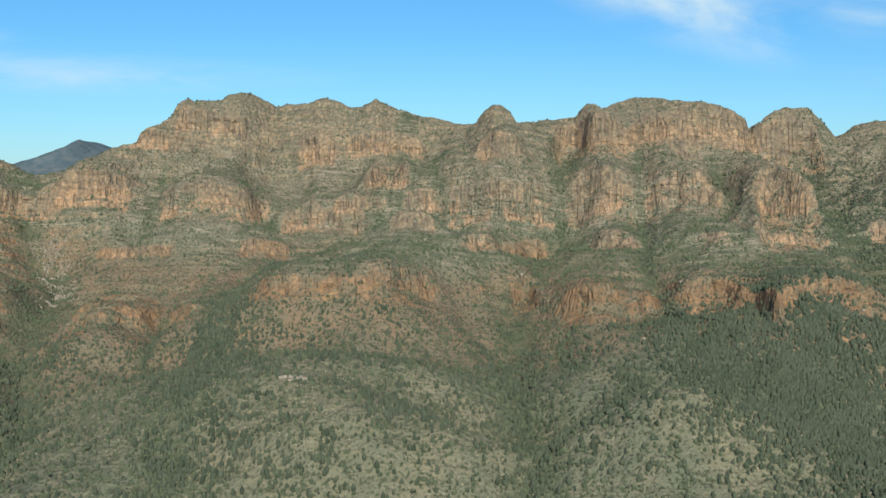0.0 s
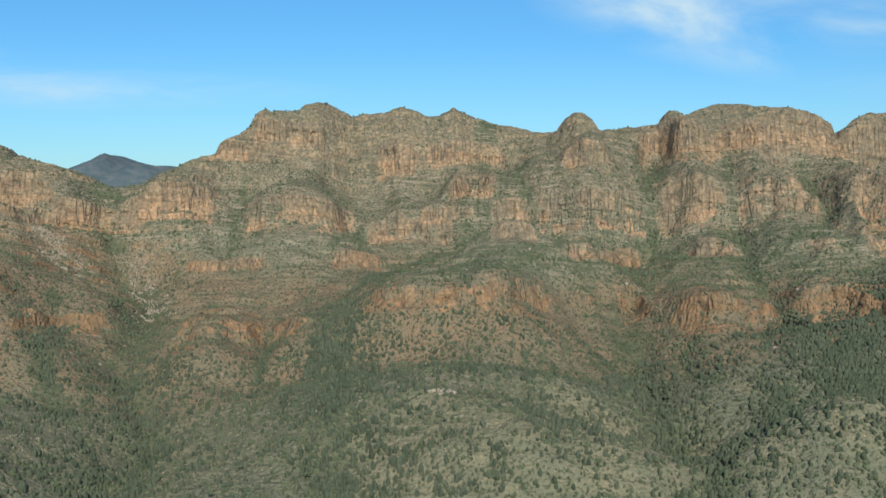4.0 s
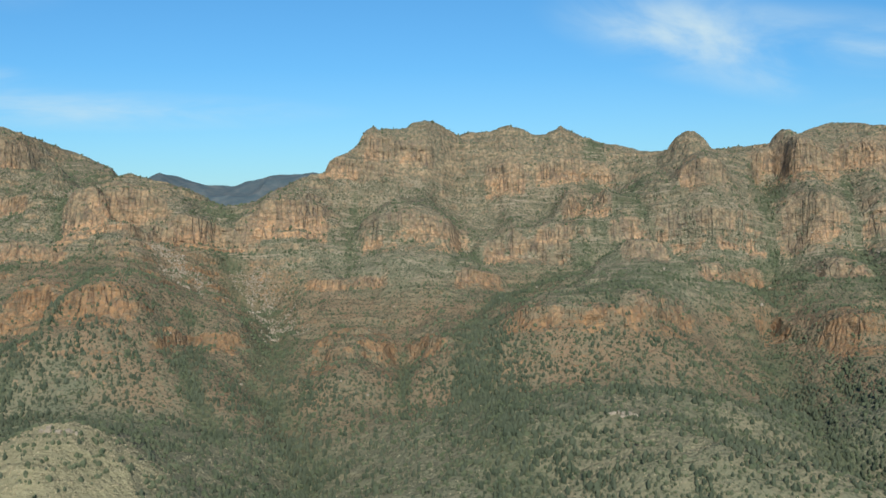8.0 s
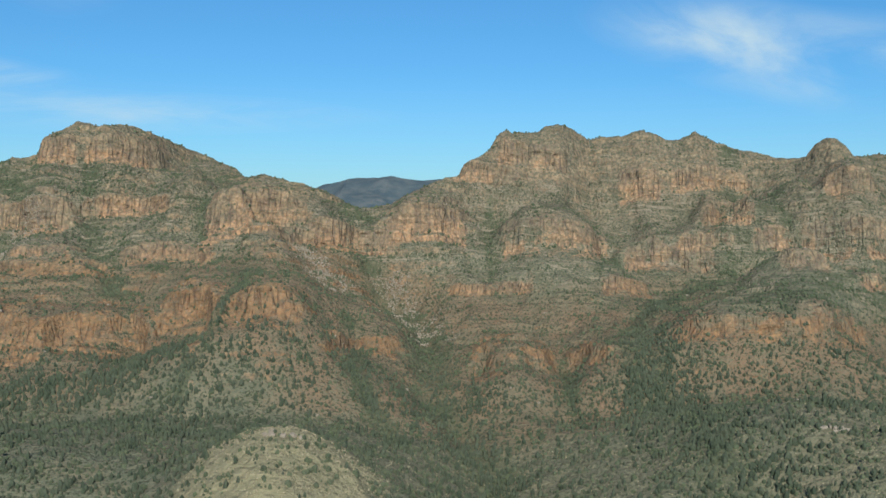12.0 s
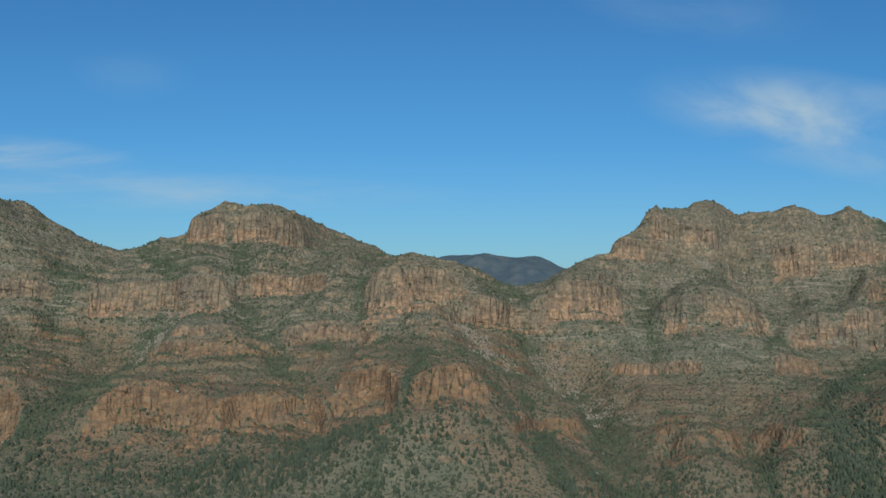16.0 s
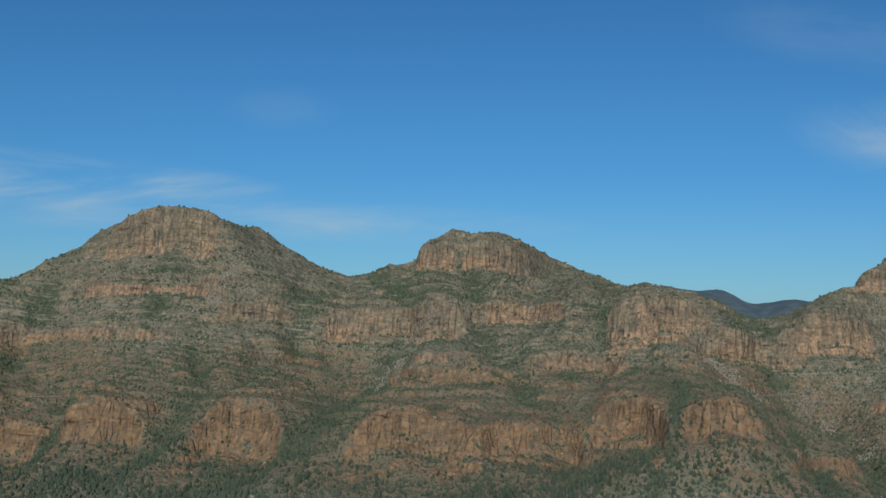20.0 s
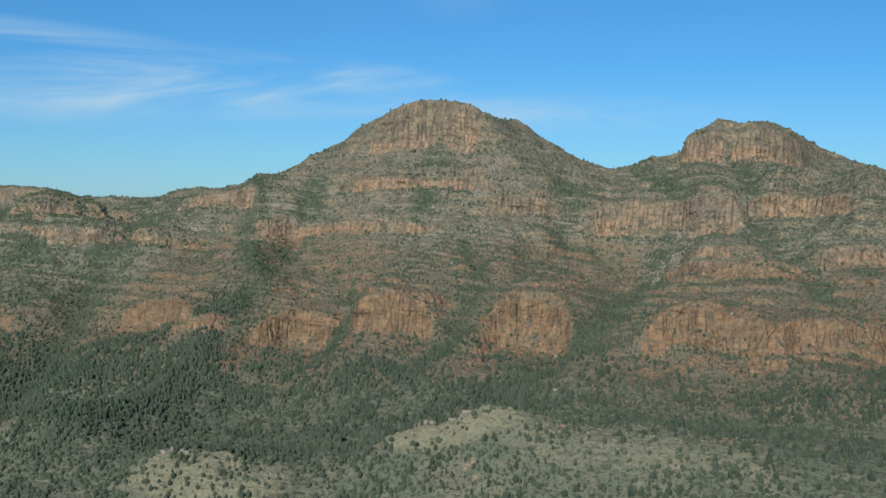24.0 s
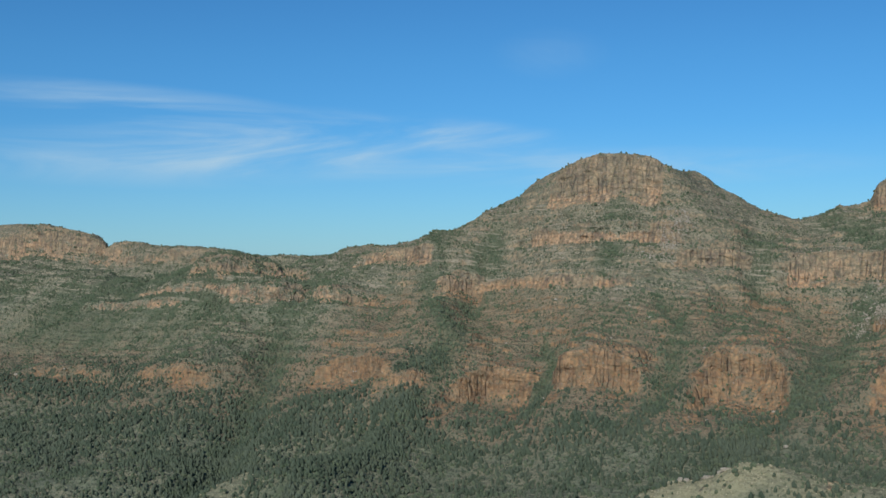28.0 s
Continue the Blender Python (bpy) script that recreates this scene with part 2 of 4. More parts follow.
    soil = s.mix(s.math("MULTIPLY", s.math("ADD", s.math("MULTIPLY", s.noise(3.2, 0.40, 0.60, 3), 0.6), s.math("MULTIPLY", s.noise(38, 0.36, 0.58, 5), s.range(red, 0, 1, 0.75, 0.5)), True), s.math("MULTIPLY", s.range(dry, 0, 0.6, 0.92, 0.45), s.math("MULTIPLY", s.range(red, 0, 1, 1, 0.78), s.range(alp, 0, 1, 1, 0.95)))), soil, s.mix(alp, s.mix(fine, (0.098, 0.114, 0.072), (0.142, 0.154, 0.102)), s.mix(fine, (0.074, 0.079, 0.050), (0.116, 0.113, 0.074))))
    fleck = s.math("MULTIPLY", s.noise(2.4, 0.52, 0.58, 2), s.math("MULTIPLY", s.noise(30, 0.36, 0.55, 4), s.range(up.outputs[2], 225, 300)))
    soil = s.mix(s.math("MULTIPLY", fleck, 0.75), soil, s.mix(red, (0.31, 0.265, 0.190), (0.30, 0.205, 0.125)))
    soil = s.mix(s.math("MULTIPLY", s.noise(3.0, 0.55, 0.60, 2, (1, 1, 0.6)), 0.85), soil, (0.045, 0.06, 0.036))
    soil = s.mix(s.math("MULTIPLY", lush, s.range(s.noise(6, 0.35, 0.6, 3), 0, 1, 0.6, 1.0)), soil, s.mix(fine, (0.052, 0.070, 0.040), (0.092, 0.110, 0.064)))
    hay = s.mix(small, (0.215, 0.203, 0.115), (0.305, 0.282, 0.168))
    soil = s.mix(s.math("MULTIPLY", dry, s.range(mid, 0, 1, 0.65, 1.0)), soil, hay)
    soil = s.mix(s.math("MULTIPLY", s.math("MULTIPLY", sill, s.range(up.outputs[2], 255, 320)), s.range(s.noise(45, 0.35, 0.6, 3), 0, 1, 0.15, 0.85)), soil, s.mix(red, (0.275, 0.235, 0.168), (0.235, 0.178, 0.118)))
    bare = s.range(s.math("ADD", rock, s.math("MULTIPLY", s.math("SUBTRACT", s.math("ADD", s.math("MULTIPLY", s.noise(10, 0.3, 0.7, 5), 0.55), s.math("MULTIPLY", s.noise(3.6, 0.28, 0.72, 3), 0.45)), 0.5), 1.0)), 0.38, 0.58)
    colour = s.mix(bare, soil, stone)
    height = s.math("ADD", s.math("MULTIPLY", fine, 0.5), s.math("ADD", s.math("MULTIPLY", small, 0.8), s.math("ADD", s.math("MULTIPLY", streak, -0.7), s.math("MULTIPLY", s.math("MULTIPLY", joint, wall), -1.4))))
    height = s.math("ADD", height, s.math("MULTIPLY", bed, -0.7))
    return s.finish(colour, height, 1.6, 0.9)


def leaf_material(name, dark, light, grey):
    s = Shade(name, 0.8)
    tone = s.mix(s.island(), dark, light)
    tone = s.mix(s.math("MULTIPLY", s.noise(45, 0.4, 0.7), 0.6), tone, grey)
    return s.finish(s.mix(s.math("MULTIPLY", s.noise(0.9, 0.4, 0.65), 0.6), tone, dark), s.noise(0.7, 0.2, 0.8), 0.5, 1.0)


LAND = land_material()
LEAF = leaf_material("scrub_leaves", (0.052, 0.072, 0.040), (0.106, 0.128, 0.072), (0.125, 0.136, 0.086))
STRAW = leaf_material("spinifex_straw", (0.24, 0.205, 0.125), (0.40, 0.355, 0.235), (0.30, 0.26, 0.16))
SCREE = leaf_material("pale_stone", (0.20, 0.175, 0.132), (0.34, 0.30, 0.235), (0.27, 0.23, 0.17))
PINE = leaf_material("pine_leaves", (0.040, 0.056, 0.035), (0.082, 0.100, 0.062), (0.100, 0.112, 0.077))

# ---- the shape of the land ----
def hash2(i, j, seed):
    n = (i * 374761393 + j * 668265263 + seed * 974634777) & 0x7FFFFFFF
    n = ((n ^ (n >> 13)) * 1274126177) & 0x7FFFFFFF
    n = ((n ^ (n >> 16)) * 1103515245) & 0x7FFFFFFF
    return ((n >> 8) & 0xFFFF) / 32767.5 - 1.0


def grain(x, y, size, seed):
    """Smooth value noise, -1 to 1, with lumps about size metres across."""
    u, v = x / size, y / size
    i, j = np.floor(u).astype(np.int64), np.floor(v).astype(np.int64)
    f, g = u - i, v - j
    f, g = f * f * f * (f * (f * 6 - 15) + 10), g * g * g * (g * (g * 6 - 15) + 10)
    a, b = hash2(i, j, seed), hash2(i + 1, j, seed)
    c, d = hash2(i, j + 1, seed), hash2(i + 1, j + 1, seed)
    return (a * (1 - f) + b * f) * (1 - g) + (c * (1 - f) + d * f) * g


def rough(x, y, size, seed, octaves=4, gain=0.5):
    total, amount, norm = 0.0, 1.0, 0.0
    for k in range(octaves):
        total = total + amount * grain(x + 37.7 * k, y - 21.3 * k, size / 2 ** k, seed + k)
        norm += amount
        amount *= gain
    return total / norm


def ease(a, b, v):
    t = np.clip((v - a) / (b - a), 0.0, 1.0)
    return t * t * (3 - 2 * t)


def window(x, x0, x1, soft):
    return ease(x0 - soft, x0 + soft, x) * (1 - ease(x1 - soft, x1 + soft, x))


# heights of the slope along the range, every 200 m from x = -2800 to 800, on lines of equal distance
LINE_X = np.arange(-2800.0, 801.0, 200.0)
SLOPE = {
    650.0: [112, 112, 112, 112, 112, 112, 112, 112, 112, 112, 112, 112, 112, 112, 112, 112, 112, 112, 112],
    850.0: [130, 130, 128, 126, 123, 120, 125, 133, 143, 148, 161, 182, 146, 110, 123, 130, 156, 161, 162],
    960.0: [143, 141, 139, 134, 130, 131, 135, 153, 184, 185, 192, 191, 161, 151, 169, 191, 139, 139, 139],
    1060.0: [157, 154, 151, 142, 136, 140, 131, 155, 182, 189, 194, 188, 159, 191, 143, 167, 134, 138, 139],
    1160.0: [176, 176, 172, 162, 166, 178, 144, 181, 201, 176, 187, 184, 174, 195, 195, 197, 195, 171, 165],
    1250.0: [204, 203, 198, 187, 201, 207, 189, 214, 236, 194, 236, 229, 168, 185, 188, 216, 271, 245, 234],
    1330.0: [216, 214, 211, 216, 253, 209, 226, 248, 263, 238, 242, 251, 202, 258, 205, 235, 266, 262, 255],
    1420.0: [232, 228, 223, 251, 268, 265, 265, 304, 296, 257, 290, 292, 206, 275, 255, 248, 288, 285, 278],
    1540.0: [304, 302, 294, 377, 333, 307, 301, 351, 282, 339, 341, 262, 272, 277, 330, 283, 356, 347, 328],
    1640.0: [360, 356, 341, 407, 353, 335, 375, 407, 311, 378, 443, 259, 328, 284, 300, 296, 385, 375, 372],
    1710.0: [428, 428, 429, 437, 423, 399, 435, 477, 398, 460, 428, 318, 378, 308, 437, 383, 419, 394, 407],
    1780.0: [494, 496, 505, 518, 529, 545, 566, 553, 475, 464, 428, 402, 386, 380, 433, 468, 442, 438, 449],
}
# crest of the range: x and height of each knob and saddle
CREST = [(-3460, 441), (-3204, 456), (-3035, 471), (-2948, 463), (-2805, 425), (-2760, 407), (-2722, 413), (-2658, 419), (-2610, 415), (-2510, 413), (-2406, 406), (-2380, 402), (-2350, 397), (-2292, 395),
         (-2180, 395), (-2089, 399), (-2060, 415), (-2020, 414), (-1975, 412), (-1940, 419), (-1900, 428), (-1857, 430), (-1810, 440), (-1800, 443), (-1764, 461), (-1740, 478), (-1695, 488), (-1655, 519),
         (-1592, 557), (-1563, 562), (-1534, 562), (-1508, 570), (-1487, 583), (-1452, 582), (-1417, 565), (-1390, 529), (-1361, 500), (-1314, 469), (-1290, 460), (-1262, 453), (-1227, 463), (-1200, 477),
         (-1157, 475), (-1143, 505), (-1106, 536), (-1068, 527), (-1040, 533), (-1000, 517), (-944, 488)]
CREST_EAST = [(-890, 469), (-880, 465), (-870, 460), (-824, 441), (-790, 446), (-770, 442), (-760, 440), (-733, 429), (-690, 419), (-664, 402), (-630, 397), (-592, 404), (-553, 429), (-494, 447),
              (-449, 488), (-425, 516), (-400, 523), (-370, 520), (-335, 538), (-311, 529), (-282, 515), (-230, 515), (-200, 529), (-162, 513), (-137, 512), (-113, 524), (-85, 511), (-40, 498),
              (0, 491), (41, 482), (67, 483), (109, 489), (128, 484), (172, 489), (215, 477), (237, 503), (268, 508), (315, 522), (352, 524), (380, 517), (413, 515), (463, 481),
              (494, 457), (544, 483), (598, 506), (624, 484), (646, 461), (704, 485), (779, 494), (901, 480)]
# how far back the crest stands: x and y
CREST_LINE = [(-3400, 1900), (-2760, 1900), (-2500, 1890), (-2310, 1840), (-2140, 1800), (-1930, 1750), (-1760, 1722), (-1670, 1737), (-1560, 1728), (-1460, 1760), (-1335, 1790), (-1240, 1815), (-1150, 1832), (-1040, 1857),
              (-1000, 1900), (-950, 2005), (-890, 1990), (-820, 1800), (-720, 1730), (-640, 1760), (-560, 1765), (-497, 1790), (-430, 1838), (-385, 1856), (-333, 1876), (-280, 1920), (-210, 1897), (-112, 1895),
              (-10, 1922), (36, 1900), (86, 1842), (150, 1870), (201, 1884), (240, 1852), (313, 1848), (365, 1800), (409, 1775), (470, 1790), (520, 1830), (580, 1852), (900, 1860)]


def crest_y(x):
    return np.interp(x, [p[0] for p in CREST_LINE], [p[1] for p in CREST_LINE])


# vegetated gullies: path down the slope as (x, y), half width, depth
GULLIES = [
    ([(-655, 1850), (-640, 1680), (-560, 1590), (-520, 1450), (-505, 1300), (-440, 1150), (-420, 900)], 42, 32),
    ([(200, 1850), (185, 1700), (135, 1600), (120, 1500), (88, 1420), (85, 1260), (75, 1100), (92, 980), (60, 850)], 36, 27),
    ([(640, 1860), (575, 1780), (545, 1600), (560, 1450), (590, 1300), (520, 1050), (480, 850)], 45, 41),
    ([(40, 1850), (-20, 1780), (-70, 1720), (-150, 1620), (-225, 1520), (-275, 1400), (-262, 1250), (-250, 1050), (-230, 850)], 34, -4),
    ([(-1278, 1850), (-1180, 1750), (-1125, 1690), (-1130, 1600), (-1160, 1500), (-1165, 1380), (-1215, 1250), (-1240, 1120)], 44, 15),
    ([(-1860, 1800), (-1800, 1620), (-1720, 1480), (-1650, 1380), (-1655, 1270), (-1620, 1120), (-1600, 900)], 40, -27),
    ([(-2060, 1700), (-1990, 1480), (-1930, 1340), (-1880, 1220), (-1800, 1050), (-1760, 850)], 40, 28),
    ([(-1075, 1830), (-1050, 1740), (-1010, 1640), (-960, 1540), (-900, 1440), (-862, 1370), (-850, 1300)], 26, 17),
    ([(-1420, 1560), (-1352, 1440), (-1340, 1330), (-1345, 1250)], 24, 10),
    ([(-1560, 1480), (-1500, 1380), (-1502, 1300)], 22, 19),
    ([(-735, 1480), (-738, 1380), (-745, 1290), (-760, 1200)], 18, -14),
    ([(-360, 1800), (-300, 1740), (-262, 1690), (-292, 1640)], 22, 12),
    ([(310, 1800), (298, 1690), (280, 1600), (272, 1480), (272, 1330)], 15, 15),
    ([(410, 1800), (421, 1710), (418, 1640), (395, 1560)], 14, 26),
    ([(-30, 1790), (-6, 1720), (0, 1640), (20, 1560)], 14, 15),
    ([(-120, 1800), (-104, 1730), (-100, 1650)], 12, -4),
    ([(-440, 1800), (-448, 1720), (-440, 1640)], 15, 16),
    ([(120, 1330), (134, 1290), (135, 1230)], 10, 10),
    ([(372, 1380), (366, 1300), (365, 1230)], 9, 9),
    ([(-620, 1420), (-600, 1350), (-590, 1270), (-530, 1150)], 22, 8),
    ([(-352, 1450), (-352, 1360), (-350, 1290)], 14, 17),
    ([(-839, 1690), (-839, 1580)], 26, 28),
    ([(-1295, 1750), (-1295, 1630)], 36, 16),
    ([(-1713, 1690), (-1713, 1560)], 45, 33),
    ([(-1505, 1690), (-1500, 1590)], 36, 14),
    ([(-59, 1930), (-59, 1800)], 36, 31),
]
# rounded spurs between the gullies: path, half width, height
SPURS = [
    ([(95, 1850), (100, 1760), (92, 1690), (88, 1600)], 50, 14),
    ([(-185, 1770), (-185, 1690), (-180, 1610)], 48, 23),
    ([(-340, 1790), (-340, 1690), (-330, 1620)], 62, 35),
    ([(-535, 1760), (-530, 1660)], 50, 5),
    ([(238, 1790), (238, 1650)], 38, 30),
    ([(355, 1770), (355, 1660)], 36, 20),
    ([(430, 1840), (470, 1740), (500, 1640), (520, 1540)], 32, 34),
    ([(-60, 1560), (-65, 1400), (-75, 1250)], 66, 36),
    ([(-180, 1430), (-180, 1260)], 50, 19),
    ([(185, 1430), (185, 1290)], 44, 26),
    ([(440, 1490), (440, 1290)], 80, 15),
    ([(325, 1430), (325, 1290)], 34, 4),
    ([(-800, 1720), (-790, 1600), (-780, 1480), (-790, 1290)], 62, 1),
    ([(-690, 1440), (-690, 1260)], 40, 19),
    ([(-960, 1480), (-960, 1290)], 80, 2),
    ([(-1245, 1570), (-1245, 1290)], 52, -13),
    ([(-1427, 1500), (-1427, 1290)], 50, 7),
    ([(-1560, 1430), (-1560, 1280)], 42, -13),
    ([(-1770, 1520), (-1770, 1280)], 66, 2),
    ([(-2060, 1480), (-2060, 1270)], 62, 9),
    ([(-1560, 1720), (-1550, 1540)], 120, -1),
    ([(-1180, 1750), (-1180, 1630)], 56, 25),
    ([(-1090, 1700), (-1080, 1540)], 50, 41),
    ([(-415, 1430), (-415, 1270)], 46, 26),
    ([(-640, 1720), (-650, 1640)], 75, 20),
    ([(-1890, 1700), (-1990, 1500)], 60, 19),
    ([(-1711, 1420), (-1711, 1260)], 50, 35),
    ([(-1454, 1400), (-1454, 1290)], 40, 27),
    ([(-1045, 1420), (-1045, 1280)], 60, -2),
    ([(-775, 1700), (-772, 1590)], 40, 6),
    ([(-890, 1750), (-885, 1630)], 38, 31),
    ([(-1152, 1720), (-1155, 1620)], 40, 17),
    ([(-735, 1580), (-735, 1490)], 40, 34),
]
# cliffs: first and last x, height of foot and of top
RED_BLUFFS = [(-2400, -2200, 196, 222), (-2140, -1990, 196, 234), (-1857, -1690, 211, 268), (-1681, -1636, 217, 240), (-1612, -1512, 197, 264), (-1484, -1370, 222, 288), (-1306, -1195, 211, 306),
              (-1108, -965, 216, 300), (-968, -842, 232, 294), (-838, -750, 250, 326), (-738, -652, 262, 316), (-620, -548, 232, 262), (-465, -364, 212, 256), (-348, -297, 222, 252),
              (-238, -106, 252, 286), (-106, -8, 250, 300), (86, 126, 244, 292), (142, 230, 226, 279), (229, 273, 228, 264), (284, 364, 226, 288), (364, 530, 214, 290), (620, 800, 214, 284)]
LEDGES = [(-2480, -2200, 290, 304), (-2360, -2060, 322, 336), (-2126, -1875, 312, 344), (-1775, -1705, 332, 372), (-1720, -1450, 352, 366), (-1090, -1005, 324, 345), (-1130, -940, 300, 318), (-937, -808, 320, 350), (-764, -722, 334, 352),
          (-292, -222, 286, 311), (-500, -380, 288, 302), (-74, -10, 312, 341), (25, 158, 288, 316), (208, 279, 296, 322), (330, 380, 294, 306), (410, 517, 294, 333), (585, 668, 300, 339)]
CLIFFS = [(-2260, -2080, 346, 374), (-1985, -1800, 372, 402), (-1640, -1400, 404, 432), (-1400, -1300, 366, 398), (-1252, -1095, 356, 404), (-1120, -1045, 354, 411), (-1040, -900, 384, 416), (-838, -696, 350, 424),
          (-735, -590, 330, 376), (-592, -475, 354, 412), (-424, -268, 333, 388), (-251, -116, 313, 365), (-167, -85, 348, 380), (-64, 0, 345, 380), (8, 170, 328, 386), (184, 292, 333, 413),
          (302, 408, 336, 405), (434, 525, 314, 408)]
CRAGS = [(-3060, -2690, 400, 462), (-2690, -2430, 388, 414), (-1619, -1440, 470, 531), (-1152, -1086, 464, 512), (-1078, -975, 468, 518), (-500, -400, 440, 470), (-430, -320, 474, 508), (-240, -176, 426, 476), (-125, -48, 368, 424),
         (-160, -30, 440, 474), (52, 120, 412, 462), (176, 292, 428, 497), (291, 366, 442, 490), (362, 505, 430, 505), (506, 606, 412, 500)]
# knolls and hollows on the slopes: x, y, radius, height
KNOLLS = [
    (-655, 1668, 46, 16),
    (-685, 1300, 64, 36),
    (-1464, 1763, 50, -54),
    (-752, 1613, 50, -25),
    (-94, 1328, 60, 30),
    (-781, 1386, 50, 10),
    (-293, 1671, 50, 30),
    (404, 1699, 50, -48),
    (-1647, 1731, 50, 20),
    (-1512, 1633, 50, 14),
    (-1053, 1333, 50, 16),
    (89, 892, 50, 12),
]
HOLLOWS = [
    (-916, 1370, 50, 1),
    (-190, 1638, 50, -28),
    (248, 1380, 50, -4),
    (-1609, 1705, 50, -21),
    (-1195, 1676, 50, -31),
    (-1895, 1624, 50, -29),
]
# low hills before the range: x, y, half sizes along and across, turn in degrees, height
HILLS = [
    (-598, 885, 52, 100, 6, 48),
    (-100, 1010, 75, 120, 12, 48),
    (220, 960, 75, 110, -20, 38),
    (-1205, 955, 55, 34, 8, 26),
    (-1060, 970, 110, 55, 8, 30),
    (-1430, 890, 100, 50, -12, 28),
    (-900, 1010, 130, 90, 0, 10),
    (330, 900, 90, 90, 0, 2),
    (-1690, 960, 50, 120, -30, 31),
    (-1850, 1010, 50, 110, -30, 31),
    (-480, 1030, 40, 90, 10, 7),
    (-260, 940, 60, 120, 0, 8),
    (-2050, 1040, 70, 110, -20, 7),
]


def hermite(y, ys, zs):
    """Monotone cubic through the columns zs (n, columns) at ys, for all y."""
    h = np.diff(ys)[:, None]
    d = np.diff(zs, axis=0) / h
    m = np.zeros_like(zs)
    same = d[1:] * d[:-1] > 0
    m[1:-1] = np.where(same, 2 * d[1:] * d[:-1] / np.where(same, d[1:] + d[:-1], 1), 0)
    m[0], m[-1] = d[0], d[-1]
    k = np.clip(np.searchsorted(ys, y) - 1, 0, len(ys) - 2)
    step = (ys[k + 1] - ys[k])[:, None]
    t = ((y - ys[k])[:, None]) / step
    return ((2 * t ** 3 - 3 * t ** 2 + 1) * zs[k] + (t ** 3 - 2 * t ** 2 + t) * step * m[k]
            + (3 * t ** 2 - 2 * t ** 3) * zs[k + 1] + (t ** 3 - t ** 2) * step * m[k + 1])


def bedding(x, y, z):
    """Height in the pile of sandstone beds, which dip gently into the range."""
    return z + 12 * rough(x, y, 190, 41, 2) + 0.03 * x + 0.34 * (y - 1600)


def step_up(z, x, y, x0, x1, foot, top, soft, seed, far, marks=None, mark=0, depths=None):
    """Steepens the slope between foot and top to a cliff, with a gentler bench above and talus below."""
    soft = max(0.7 * soft, (0.2 if top < 540 else 0.4) * (x1 - x0), 60 if -720 < x1 < -580 and foot > 300 else 0)
    c = slice(*np.searchsorted(x[0], (x0 - 2 * soft, x1 + 2 * soft)))
    if c.start == c.stop:
        return
    v, xs, ys = z[:, c], x[:, c], y[:, c]
    wave = 7 * rough(xs, ys, 75, seed, 4, 0.6)
    mid, half, reach = (foot + top) / 2, (top - foot) / 2 * (0.52 if mark < 200 else 0.70), max(34.0, (top - foot) * 0.95)
    arch = np.clip(2 * (xs - x0) / (x1 - x0) - 1, -1.4, 1.4)
    # the beds dip away from the viewer's side, so that they arch over every spur
    wave = wave + (0.26 if top < 540 else 0.55) * (top - foot) * arch * arch + 0.2 * np.clip(ys - far, -90, 90)
    u = (v + wave - mid) / reach
    if marks is not None:
        face = (np.abs(v + wave - mid) < 0.5 * (top - foot)) & (window(xs, x0, x1, soft) > 0.5)
        marks[:, c][face] = mark
        depths[:, c][face] = np.clip((top - v - wave) / (top - foot), 0, 1)[face]
    push = np.clip(u / (0.16 + 0.06 * grain(xs, ys, 45, seed + 5)), -1, 1)
    push = push * (1.5 - 0.5 * push * push) * np.clip(1 - np.abs(u), 0, 1) ** 1.3
    z[:, c] = v + window(xs, x0, x1, soft) * half * push


